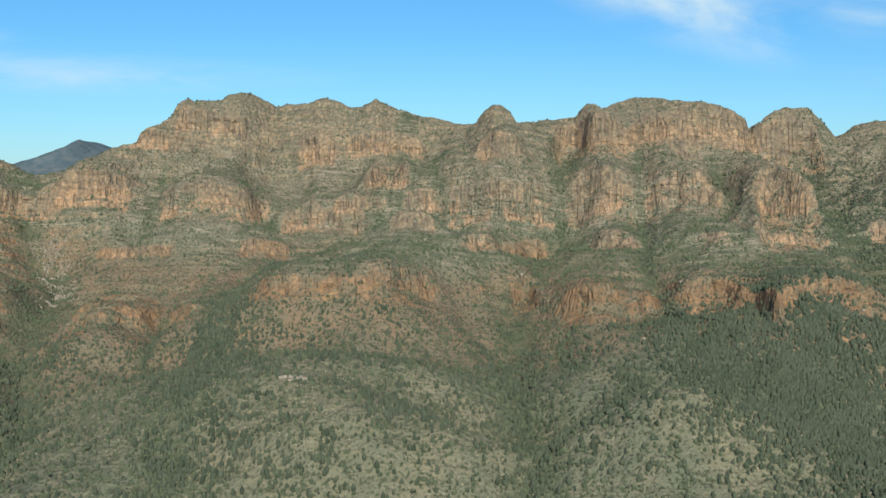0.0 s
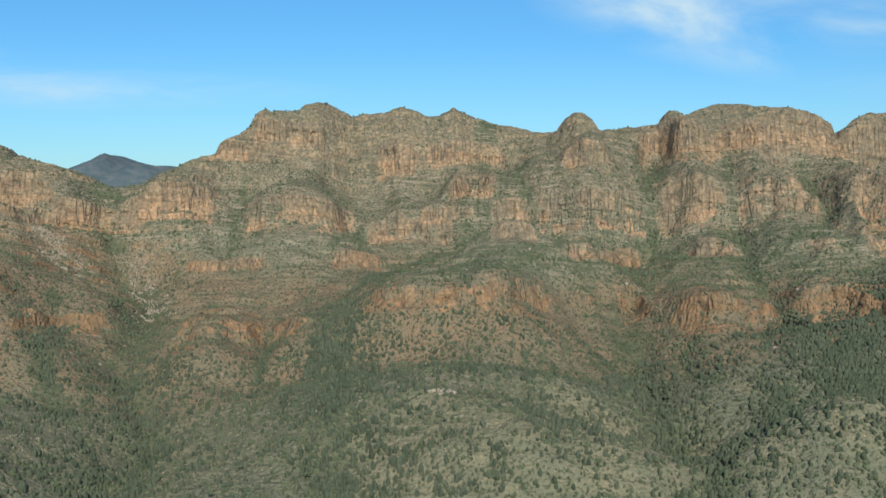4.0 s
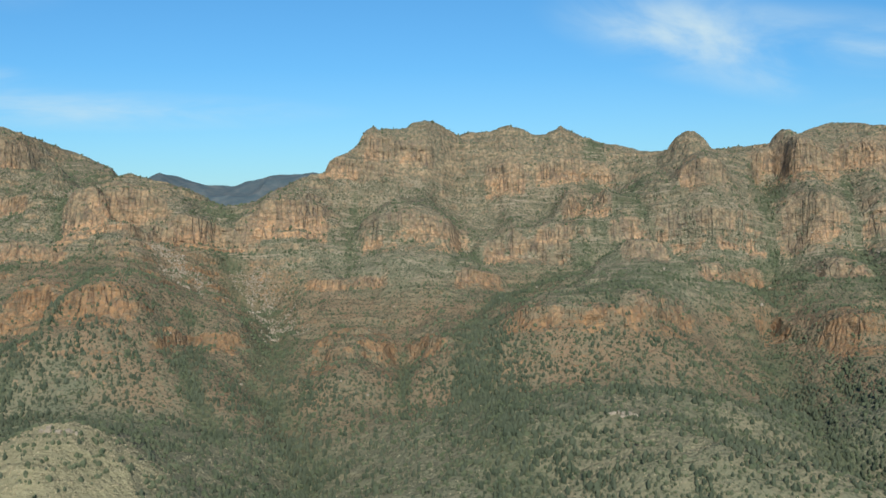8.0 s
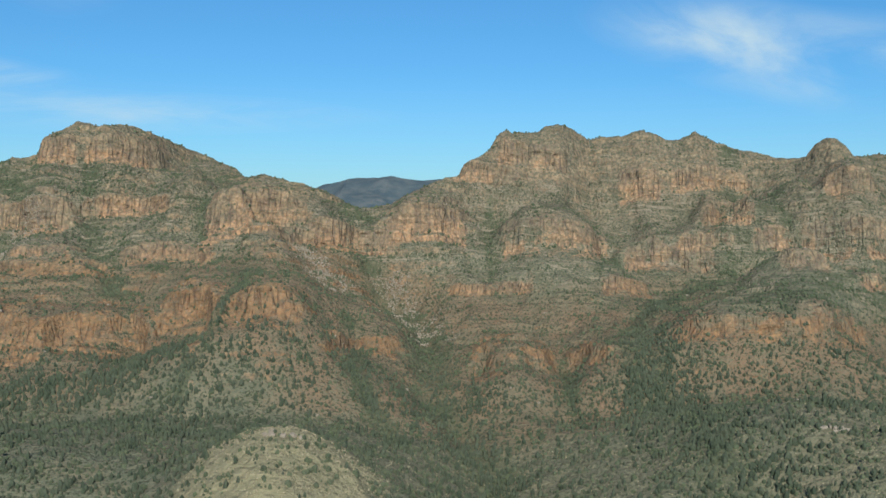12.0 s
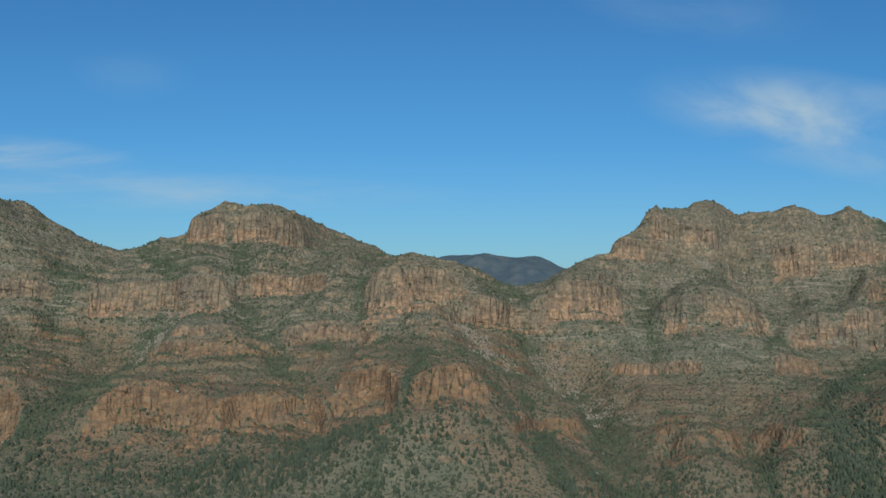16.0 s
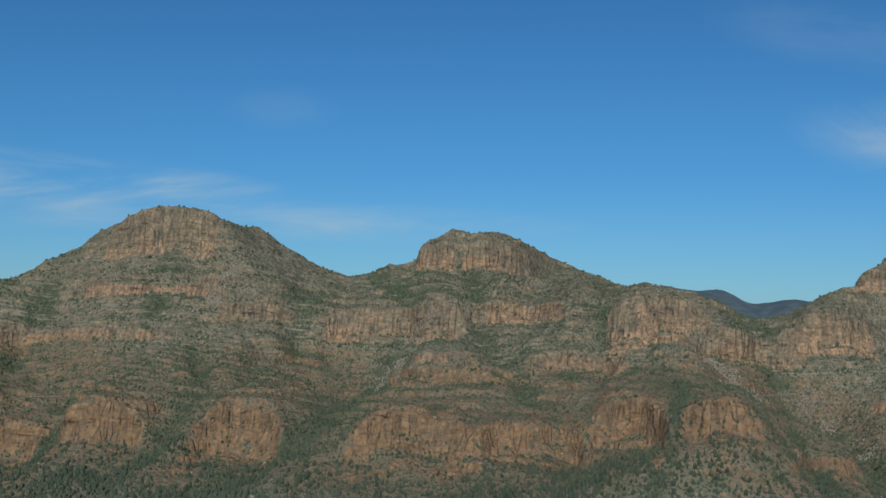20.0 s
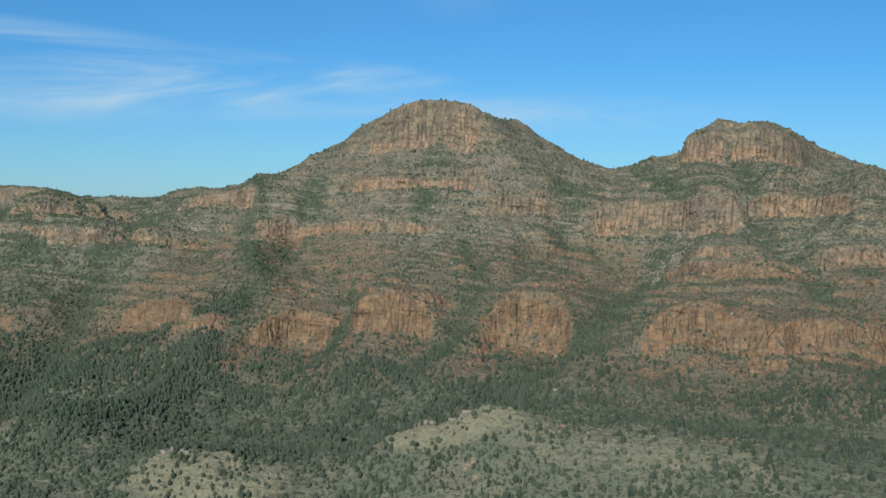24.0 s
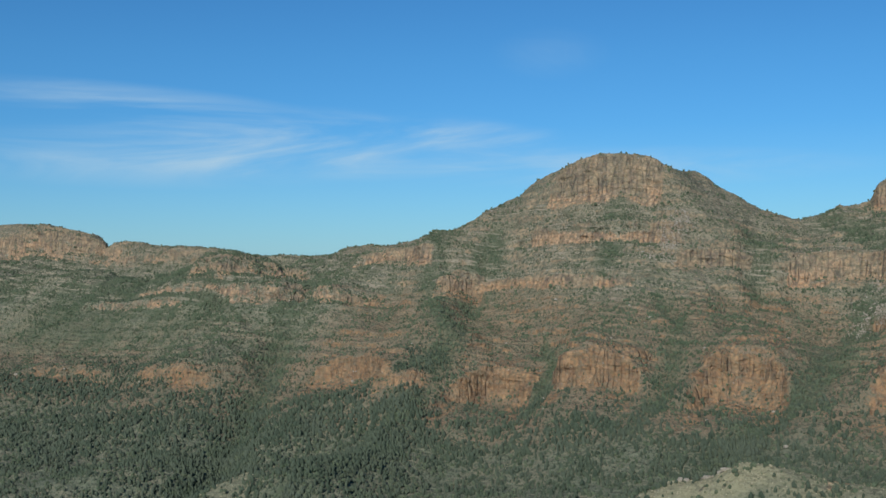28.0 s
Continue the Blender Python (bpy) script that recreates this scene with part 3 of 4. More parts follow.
def land(xs, ys, marks=None, depths=None):
    """Heights on the grid of columns xs and rows ys: array (rows, columns)."""
    x, y = np.broadcast_to(xs[None, :], (len(ys), len(xs))), np.broadcast_to(ys[:, None], (len(ys), len(xs)))
    crest = np.array(CREST + CREST_EAST, float)
    lines = [-4000.0, 0.0, 350.0] + list(SLOPE) + [1858.0, 2060.0, 2500.0, 5000.0]
    rows = [np.full(len(xs), 70.0), np.full(len(xs), 85.0), np.full(len(xs), 100.0)]
    smooth = np.exp(-0.5 * (np.arange(-40, 41) * 6 / 40.0) ** 2)
    fine = np.arange(-3600.0, 1600.0, 6.0)
    for line in SLOPE.values():
        even = np.convolve(np.interp(fine, LINE_X, line), smooth / smooth.sum(), "same")
        rows.append(np.interp(np.clip(xs, -3300, 1300), fine, even))
    top = np.interp(xs, crest[:, 0], crest[:, 1]) - 3
    calm = np.interp(fine, crest[:, 0], crest[:, 1])
    calm = np.interp(np.clip(xs, -3300, 1300), fine, np.convolve(calm, smooth / smooth.sum(), "same"))
    bench = 52 * (1 - ease(-2500, -2380, xs))
    rows[-1], rows[-2] = np.minimum(rows[-1], calm - 20 - bench), np.minimum(rows[-2], calm - 36 - bench)
    rows[-1], rows[-2] = rows[-1] + 0.9 * (top - calm), rows[-2] + 0.5 * (top - calm)
    rows += [top, np.minimum(0.45 * top + 165, top - 25), np.full(len(xs), 270.0), np.full(len(xs), 240.0)]
    # upper slopes stretch or shrink to where the crest stands
    back = crest_y(xs)
    even_y = np.concatenate(([-4000.0, -1500.0, 0.0], np.arange(300.0, 2100.0, 3.0), np.arange(2100.0, 5001.0, 100.0)))
    level, z = hermite(even_y, np.array(lines), np.array(rows)), np.empty((len(ys), len(xs)))
    for c, far in enumerate(back):
        at = np.where(ys < 1500, ys, np.where(ys < far, 1500 + (ys - 1500) * 358.0 / (far - 1500), ys - far + 1858))
        z[:, c] = np.interp(at, even_y, level[:, c])
    for kx, ky, r, high in KNOLLS + HOLLOWS:
        c = slice(*np.searchsorted(xs, (kx - 3.2 * r, kx + 3.2 * r)))
        z[:, c] += high * np.exp(-0.5 * (((x[:, c] - kx) / r) ** 2 + ((y[:, c] - ky) / r) ** 2))
    near = window(y, 640, 1800, 60)
    for hx, hy, a, b, turn, high in HILLS:
        c, s = math.cos(math.radians(turn)), math.sin(math.radians(turn))
        u, v = (x - hx) * c + (y - hy) * s, (y - hy) * c - (x - hx) * s
        z = z + high * np.exp(-0.5 * ((u / a) ** 2 + (v / b) ** 2))
    bend, below = rough(x, y, 60, 31, 2), 1 - ease(-75, -12, y - back)
    for path, wide, deep in GULLIES:
        p = np.array(sorted(path, key=lambda q: q[1]), float)
        gx = np.interp(ys, p[:, 1], p[:, 0])
        fade = ease(p[0, 1] - 90, p[0, 1] + 60, ys) * (1 - ease(p[-1, 1] - 60, p[-1, 1] + 20, ys))
        c = slice(*np.searchsorted(xs, (gx.min() - 7 * wide, gx.max() + 7 * wide)))
        off = np.abs(x[:, c] - gx[:, None] + 10 * bend[:, c]) / wide
        z[:, c] -= 1.15 * deep * fade[:, None] * np.exp(-(off / 1.3) ** 1.4) * below[:, c]
    for path, wide, tall in SPURS:
        p = np.array(sorted(path, key=lambda q: q[1]), float)
        gx = np.interp(ys, p[:, 1], p[:, 0])
        fade = ease(p[0, 1] - 70, p[0, 1] + 50, ys) * (1 - ease(p[-1, 1] - 50, p[-1, 1] + 50, ys))
        c = slice(*np.searchsorted(xs, (gx.min() - 4 * wide, gx.max() + 4 * wide)))
        off = (x[:, c] - gx[:, None] + 8 * bend[:, c]) / wide
        z[:, c] += tall * fade[:, None] * np.exp(-off ** 2) * below[:, c]
    high = ease(1150, 1500, y) * (1 - ease(-90, 30, y - back))
    spur = 1 - 2 * np.abs(rough(x + 0.12 * y + 42 * rough(x, y, 140, 12, 2), y * 0.55, 105, 11, 3, 0.55))
    z = z + high * (10 + 5 * ease(-560, -400, x) * ease(1560, 1680, y)) * (spur - 0.45)
    knob = 1 - 2 * np.abs(rough(x - 0.2 * y + 14 * bend, y * 0.7, 52, 13, 3, 0.55))
    z = z + high * 4.5 * (knob - 0.4)
    z = z + near * (5 * rough(x, y, 110, 17, 3) + 2.0 * rough(x, y, 22, 19, 3))
    low = ease(700, 850, y) * (1 - ease(1230, 1330, y))
    z = z + low * 7 * (0.5 - np.abs(rough(x + 0.4 * y, y * 0.5, 70, 23, 3)))
    z = np.array(z)
    for k, (x0, x1, foot, top) in enumerate(RED_BLUFFS):
        step_up(z, x, y, x0, x1, foot, top, 26, 100 + k, 1345, marks, 100 + k, depths)
        if top - foot > 50:
            step_up(z, x, y, x0 + 12, x1 - 12, 0.6 * foot + 0.4 * top, 0.15 * foot + 0.85 * top, 20, 150 + k, 1345)
    for k, c in enumerate(LEDGES):
        step_up(z, x, y, *c, 22, 200 + k, 1575, marks, 200 + k, depths)
    for k, c in enumerate(CLIFFS):
        step_up(z, x, y, *c, 20, 300 + k, 1695, marks, 300 + k, depths)
    for k, c in enumerate(CRAGS):
        step_up(z, x, y, *c, 20, 400 + k, 1790, marks, 400 + k, depths)
    # thin hard beds in the sandstone
    bed = bedding(x, y, z)
    for period, amount, seed in ((24.0, 8.0, 43), (10.5, 3.8, 47)):
        saw = (bed / period) % 1.0
        lift = ease(0.0, 0.16, saw) - saw
        keep = ease(-0.15, 0.45, rough(x, y, 62, seed, 3)) * ease(205, 250, z) * ease(1275, 1340, y) * (1 - ease(-10, 40, y - back))
        z = z + amount * lift * keep * (1 - 0.35 * ease(-560, -420, x))
    # pinnacle on the saddle and broken knobs along the crest
    for px, py, r, tall in ((86, 1842, 34, 27), (-425, 1836, 16, 7), (238, 1850, 20, 7), (545, 1838, 30, 6)):
        q = np.hypot((x - px), (y - py) * 0.8) / r + 0.16 * rough(x, y, 16, 53, 2)
        z = z + tall * (1 - ease(0.28 if tall > 20 else 0.5, 1.06, q))
    crown = window(y - back, -40, 30, 20)
    z = z + crown * (3.5 * rough(x, y, 26, 61, 3) + 1.5 * np.abs(grain(x, y, 6, 67)))
    return z


# hills of pale dry grass: x, y, half sizes, how much
DRY_HILLS = [(-598, 880, 80, 95, 0.9), (-122, 1015, 60, 60, 0.24), (262, 940, 85, 110, 0.20), (-60, 985, 190, 140, 0.15), (-430, 1060, 170, 120, 0.16), (-1205, 955, 75, 42, 0.85),
             (-1060, 960, 120, 50, 0.35), (-1400, 872, 82, 40, 0.8), (-260, 1090, 300, 150, 0.12), (-1690, 950, 40, 90, 0.3)]
# close stands of pine: x, y, half sizes
GROVES = [(-215, 1010, 60, 110), (85, 1000, 34, 130), (360, 1080, 120, 100), (-1640, 1010, 60, 110), (-1810, 1080, 60, 120), (430, 900, 80, 80),
          (-1230, 1190, 120, 40), (-1560, 1190, 160, 60), (-900, 1230, 120, 40),
          (-2020, 1120, 240, 120), (-1750, 1180, 150, 70), (-1450, 1200, 150, 60),
          (380, 1190, 180, 90), (610, 1640, 110, 160), (-262, 1300, 45, 130), (-100, 1150, 80, 50), (-35, 1010, 55, 120), (-140, 920, 90, 50), (-215, 1480, 35, 70), (340, 1280, 120, 90), (185, 1080, 30, 100), (560, 1480, 70, 140), (430, 1330, 140, 50), (-2320, 1620, 300, 130), (-2250, 1300, 200, 100)]
# pale rockfalls: path and half width
SCREES = [([(-590, 1650), (-560, 1600), (-525, 1520), (-515, 1470)], 22), ([(-1400, 1650), (-1430, 1590)], 18), ([(-1110, 1660), (-1140, 1560)], 26), ([(-690, 1600), (-640, 1540)], 34)]


# ---- the land as one sheet ----
XS = np.concatenate(([-5600, -4700, -4000, -3600, -3350, -3200, -3100], np.arange(-3040.0, 760.0, 3.4), [790, 860, 1000, 1300, 1900, 3000, 4800]))
FINE = np.arange(560.0, 2080.0, 1.6)
MARKS = np.zeros((len(FINE), len(XS)), np.int32)
DEPTHS = np.zeros((len(FINE), len(XS)))
HIGH = land(XS, FINE, MARKS, DEPTHS)
ROWS_N = 505
# rows crowd where the land is steep, so that cliffs get as many as slopes do
grow = np.hypot(np.diff(FINE)[:, None], np.diff(HIGH, axis=0)) * np.where(FINE[1:, None] < crest_y(XS) + 15, 1.0, 0.18)
length = np.concatenate((np.zeros((1, len(XS))), np.cumsum(grow, axis=0)))
YY, ZZ = np.empty((ROWS_N, len(XS))), np.empty((ROWS_N, len(XS)))
for c in range(len(XS)):
    want = np.linspace(0, length[-1, c], ROWS_N)
    YY[:, c] = np.interp(want, length[:, c], FINE)
    ZZ[:, c] = np.interp(want, length[:, c], HIGH[:, c])
XX = np.broadcast_to(XS[None, :], YY.shape).copy()
NEAREST = np.clip(np.rint((YY - FINE[0]) / 1.6).astype(int), 0, len(FINE) - 1)
FEATURE, LOWNESS = np.take_along_axis(MARKS, NEAREST, 0), np.take_along_axis(DEPTHS, NEAREST, 0)


def slopes(xx, yy, zz):
    du = np.stack([np.gradient(a, axis=1) for a in (xx, yy, zz)], -1)
    dv = np.stack([np.gradient(a, axis=0) for a in (xx, yy, zz)], -1)
    n = np.cross(du, dv)
    return n / np.maximum(np.linalg.norm(n, axis=-1, keepdims=True), 1e-9)


NORMAL = slopes(XX, YY, ZZ)
steep = 1 - ease(0.45, 0.80, NORMAL[..., 2])
# joints and beds on the cliffs, knobbly slopes elsewhere
rib = 1.3 * rough(XX, ZZ * 0.4, 22, 71, 3) + 2.0 * (0.5 - np.abs(grain(XX, ZZ * 0.13, 13, 73))) * (FEATURE > 0) + 1.9 * rough(XX * 0.10, ZZ + 0.34 * YY, 7, 79, 3)
lump = 1.3 * rough(XX, YY, 13, 83, 3)
blocky = grain(XX + 3 * grain(ZZ, XX, 9, 84), ZZ + 0.4 * YY, 8.5, 85)
rib = rib + 1.2 * np.sign(blocky) * np.abs(blocky) ** 0.5
inside = window(XX, -3000, 730, 30) * window(YY, 600, 2000, 20)
push = (inside * (steep * rib + (1 - steep) * lump))[..., None]
XX, YY, ZZ = XX + NORMAL[..., 0] * push[..., 0] * 0.6, YY + NORMAL[..., 1] * push[..., 0], ZZ + NORMAL[..., 2] * push[..., 0] * 0.7
NORMAL = slopes(XX, YY, ZZ)

# what covers the land
flat = NORMAL[..., 2]
steep = 1 - ease(0.50, 0.79, flat)
patch = rough(XX, YY, 48, 91, 3)
REDNESS = np.clip((1 - ease(276, 326, ZZ - 34 * window(XX, -1900, -620, 80) + 15 * ease(-160, 20, XX) + 22 * rough(XX, YY, 160, 97, 2))) * ease(1150, 1240, YY + 40 * rough(XX, YY, 120, 98, 2)), 0, 1)
east, lee = ease(-560, -420, XX), 1 - ease(-1960, -1840, XX)
BARE = np.clip((1.25 - 0.75 * np.maximum(east, 0.8 * lee) * (1 - ease(432, 458, ZZ))) * steep + 0.42 * ease(400, 470, ZZ) * ease(-0.4, 0.5, patch) - 0.10, 0, 1)
face = (FEATURE > 0) * np.where(FEATURE >= 200, np.where(FEATURE < 300, 0.8, 0.7), 0.75)
for _ in range(2):
    face = (face + np.roll(face, 1, 0) + np.roll(face, -1, 0) + np.roll(face, 1, 1) + np.roll(face, -1, 1)) / 5
FRESH = np.clip(face * (0.75 + 0.6 * rough(XX, ZZ * 1.5, 45, 95, 3)), 0, 1)
# fresh orange rock where slabs have fallen, mostly low on each cliff
ORANGE = np.clip((FEATURE > 0) * (0.06 + 1.6 * ease(0.35, 0.8, LOWNESS)) * ease(-0.3, 0.15, rough(XX, ZZ * 1.4, 55, 99, 3)), 0, 1)
BARE = np.maximum(BARE, np.clip(face * (0.85 - 0.13 * (FEATURE < 200) + (0.95 + 0.7 * (FEATURE < 200)) * rough(XX, YY + ZZ, 26, 96, 3)), 0, 1))
dome = window(XX, -1615, -1440, 25)
BARE = np.maximum(BARE * (1 - 0.75 * dome * window(ZZ, 434, 466, 6)), 0.95 * dome * window(ZZ, 474, 538, 6))
BARE = np.clip(BARE + 0.20 * REDNESS * ease(0.0, 0.7, patch), 0, 1)
phase = (bedding(XX, YY, ZZ) / 24.0) % 1.0
hard = 1 - ease(0.30, 0.55, phase) * (1 - ease(0.90, 1.0, phase))
SOFT_BED = (1 - hard) * ease(1275, 1340, YY)
BARE = BARE * np.where(YY > 1290, 1 - 0.6 * (1 - 0.7 * ease(-560, -420, XX)) * (1 - hard) * (1 - np.clip(face * 1.2, 0, 1)), 1.0) + 0.30 * (1 - 0.6 * ease(-560, -420, XX)) * hard * ease(330, 380, ZZ) * ease(-0.3, 0.4, rough(XX, YY, 70, 43, 3))
BARE = BARE * (1 - 0.28 * (FEATURE == 0) * (1 - ease(-560, -380, XX)) * (YY > 1290))
ridge = ease(-75, -15, YY - crest_y(XX))
BARE = np.maximum(BARE, ((0.29 - 0.09 * (1 - east) - 0.10 * ease(-160, 20, XX) * (1 - ease(330, 380, ZZ))) * ease(250, 320, ZZ) + 0.10 * ease(330, 400, ZZ) + 0.14 * rough(XX, YY, 70, 94, 3)) * (1 - 0.5 * lee))
BARE = np.maximum(BARE, 0.62 * ridge)
BARE = np.clip(BARE + 0.35 * rough(XX, YY + ZZ, 16, 93, 3) * ease(0.1, 0.5, BARE), 0, 1)
BARE = BARE * (1 - 0.55 * lee * (1 - face) * ease(225, 260, ZZ) * (1 - ease(392, 402, ZZ)))
REDNESS = REDNESS * (1 - 0.6 * lee * ease(225, 260, ZZ))
hay = np.zeros_like(ZZ)
for hx, hy, a, b, amount in DRY_HILLS:
    q = np.hypot((XX - hx) / a, (YY - hy) / b) + 0.25 * rough(XX, YY, 40, 101, 3)
    hay = np.maximum(hay, amount * (1 - ease(0.75, 1.15, q)))
DRY = hay
SHADY = np.zeros_like(ZZ)
for path, wide, deep in GULLIES:
    p = np.array(sorted(path, key=lambda q: q[1]), float)
    gx = np.interp(YY, p[:, 1], p[:, 0])
    fade = ease(p[0, 1] - 90, p[0, 1] + 40, YY) * (1 - ease(p[-1, 1] - 60, p[-1, 1] + 20, YY))
    SHADY = np.maximum(SHADY, fade * np.exp(-np.abs(XX - gx) / (0.8 * wide)))
BARE = BARE * (1 - 0.8 * ease(0.3, 0.7, SHADY) * (1 - face))

# close green scrub in the gullies and on the benches between bluffs and cliffs; darker green on the western slope
bench = window(ZZ, 282, 338, 14) * ease(0.62, 0.85, NORMAL[..., 2]) * (0.35 + 0.65 * ease(-260, -60, XX)) * (YY > 1290)
western = window(XX, -2560, -2130, 50) * window(YY, 1440, 1720, 50)
LUSH = np.clip((0.95 * ease(0.25, 0.7, SHADY) + 0.9 * bench + 0.95 * western) * (0.75 + 0.6 * rough(XX, YY, 30, 129, 3)), 0, 1) * (1 - 0.8 * (FEATURE > 0))
y_front, y_back = np.array([-4000.0, -2600, -1400, -600, 0, 300, 480]), np.array([2250.0, 2600, 3200, 3900, 4600, 5000])
n_cols = len(XS)
front, behind = land(XS, y_front), land(XS, y_back)
XX = np.concatenate((np.tile(XS, (7, 1)), XX, np.tile(XS, (6, 1))))
YY = np.concatenate((np.tile(y_front[:, None], (1, n_cols)), YY, np.tile(y_back[:, None], (1, n_cols))))
ZZ = np.concatenate((front, ZZ, behind))
pad = lambda a, low, up: np.concatenate((np.full((7, n_cols), low), a, np.full((6, n_cols), up)))
FEATURE = pad(FEATURE, 0, 0)
ORANGE, SOFT_BED, LUSH = pad(ORANGE, 0.0, 0.0), pad(SOFT_BED, 0.0, 0.0), pad(LUSH, 0.0, 0.0)
FRESH, BARE, REDNESS, DRY, SHADY = pad(FRESH, 0.0, 0.0), pad(BARE, 0.0, 0.3), pad(REDNESS, 0.0, 0.0), pad(DRY, 0.0, 0.0), pad(SHADY, 0.0, 0.0)
NORMAL = slopes(XX, YY, ZZ)
WALL = np.clip(0.45 * (1 - ease(0.50, 0.82, NORMAL[..., 2])) + 0.75 * FRESH, 0, 1)


def sheet(name, xx, yy, zz, material, cover=None):
    rows, cols = zz.shape
    k = np.arange(rows * cols).reshape(rows, cols)
    quads = np.stack((k[:-1, :-1], k[:-1, 1:], k[1:, 1:], k[1:, :-1]), -1).reshape(-1, 4)
    return grid_mesh(name, np.stack((xx, yy, zz), -1).reshape(-1, 3), quads, material, cover)


def grid_mesh(name, verts, faces, material, cover=None):
    side = faces.shape[1]
    me = bpy.data.meshes.new(name)
    me.vertices.add(len(verts))
    me.vertices.foreach_set("co", np.ascontiguousarray(verts, np.float32).ravel())
    me.loops.add(faces.size)
    me.loops.foreach_set("vertex_index", np.ascontiguousarray(faces, np.int32).ravel())
    me.polygons.add(len(faces))
    me.polygons.foreach_set("loop_start", np.arange(0, faces.size, side, dtype=np.int32))
    me.polygons.foreach_set("use_smooth", np.zeros(len(faces), bool))
    if cover is not None:
        me.attributes.new("cover", "FLOAT_COLOR", "POINT").data.foreach_set("color", np.ascontiguousarray(cover[:, :4], np.float32).ravel())
        for name_, column in (("fresh", 4), ("lush", 5)):
            me.attributes.new(name_, "FLOAT", "POINT").data.foreach_set("value", np.ascontiguousarray(cover[:, column], np.float32))
    me.materials.append(material)
    me.update()
    me.validate()
    return me


COVER = np.stack((BARE * (1 - 0.6 * LUSH), REDNESS, DRY, WALL, ORANGE, LUSH), -1).reshape(-1, 6)
POINTS = np.stack((XX, YY, ZZ), -1).reshape(-1, 3)
n_rows = len(XX)
index = np.arange(n_rows * n_cols).reshape(n_rows, n_cols)
QUADS = np.stack((index[:-1, :-1], index[:-1, 1:], index[1:, 1:], index[1:, :-1]), -1).reshape(-1, 4)


def cut_mesh(name, faces):
    """Some faces of the sheet as a mesh of their own."""
    used, inverse = np.unique(faces.ravel(), return_inverse=True)
    return grid_mesh(name, POINTS[used], inverse.reshape(-1, 4), LAND, COVER[used])


def cut(name, faces):
    return new(name, cut_mesh(name, faces))


def islands(mask):
    """The connected patches of a set of faces, but for crumbs."""
    grid = mask.reshape(n_rows - 1, n_cols - 1)
    r, c = np.nonzero(grid)
    r0, r1, c0, c1 = r.min(), r.max() + 1, c.min(), c.max() + 1
    m = np.pad(grid[r0:r1, c0:c1], 1)
    label = np.where(m, np.arange(m.size).reshape(m.shape) + 1, 0)
    while True:
        near = label.copy()
        for axis in (0, 1):
            for way_ in (1, -1):
                near = np.maximum(near, np.roll(near, way_, axis))
        near[~m] = 0
        if (near == label).all():
            break
        label = near
    label = label[1:-1, 1:-1]
    found, counts = np.unique(label[label > 0], return_counts=True)
    for one in found[counts >= 60]:
        full = np.zeros_like(grid)
        full[r0:r1, c0:c1] = label == one
        yield full.ravel()


# the gullies part the mountains from one another
BORDERS = [[(-2400, 0), (-2400, 3000)], GULLIES[5][0], GULLIES[4][0], GULLIES[0][0], GULLIES[3][0], GULLIES[1][0], GULLIES[2][0]]
MOUNTAINS = [("mesa", "flat-topped sandstone mesa with a grey cliff rim", "mesa"),
             ("ridge", "low bedded sandstone ridge with thin orange ledges", "ridge"),
             ("dome_mountain", "dome-shaped sandstone mountain with a bare rounded wall below its top", "mountain"),
             ("mountain", "twin-topped sandstone mountain with scrubby ledges and rounded apron", "mountain"),
             ("mountain", "broad knobbly sandstone mountain with dark-streaked lower cliffs", "mountain"),
             ("pinnacle_mountain", "sandstone spur topped by a squat rock pinnacle", "mountain"),
             ("mountain", "broken-crowned sandstone mountain with columned upper crags", "mountain"),
             ("mountain", "sandstone peak beside a dark shaded gorge", "mountain")]
at_x, at_y = XX[:-1, :-1], YY[:-1, :-1]
owner = np.zeros(at_x.shape, int)
for border in BORDERS:
    p = np.array(sorted(border, key=lambda q: q[1]), float)
    owner += at_x > np.interp(at_y, p[:, 1], p[:, 0])
foot = 1225 + 35 * rough(at_x, at_y, 130, 131, 3)
owner = np.where((at_y > foot) & (at_y < 2075) & (at_x > -3050) & (at_x < 755), owner, -1).ravel()
mark = FEATURE[:-1, :-1].ravel()
ground = tagged(cut("ground", QUADS[owner < 0]), "scrubby valley floor and low foothills with dry grass", "ground", kind="structure")
KINDS = {1: ("red_bluff", "rust-red sandstone bluff"), 2: ("ledge", "pale tan sandstone ledge"), 3: ("cliff", "tan sandstone cliff with dark streaks"), 4: ("crag", "grey-brown weathered sandstone crag")}
for k, (name, label, category) in enumerate(MOUNTAINS):
    mine = owner == k
    if not mine.any():
        continue
    body, bare_faces = tagged(new(name, bpy.data.meshes.new(name)), label, category), np.zeros(len(QUADS), bool)
    for m in np.unique(mark[mine]):
        if m == 0:
            continue
        part_name, part_label = KINDS[int(m) // 100]
        for piece in islands(mine & (mark == m)):
            rock = tagged(cut(part_name, QUADS[piece]), part_label)
            rock.parent = body
            bare_faces[piece] = True
    body.data = cut_mesh(name, QUADS[mine & ~bare_faces])

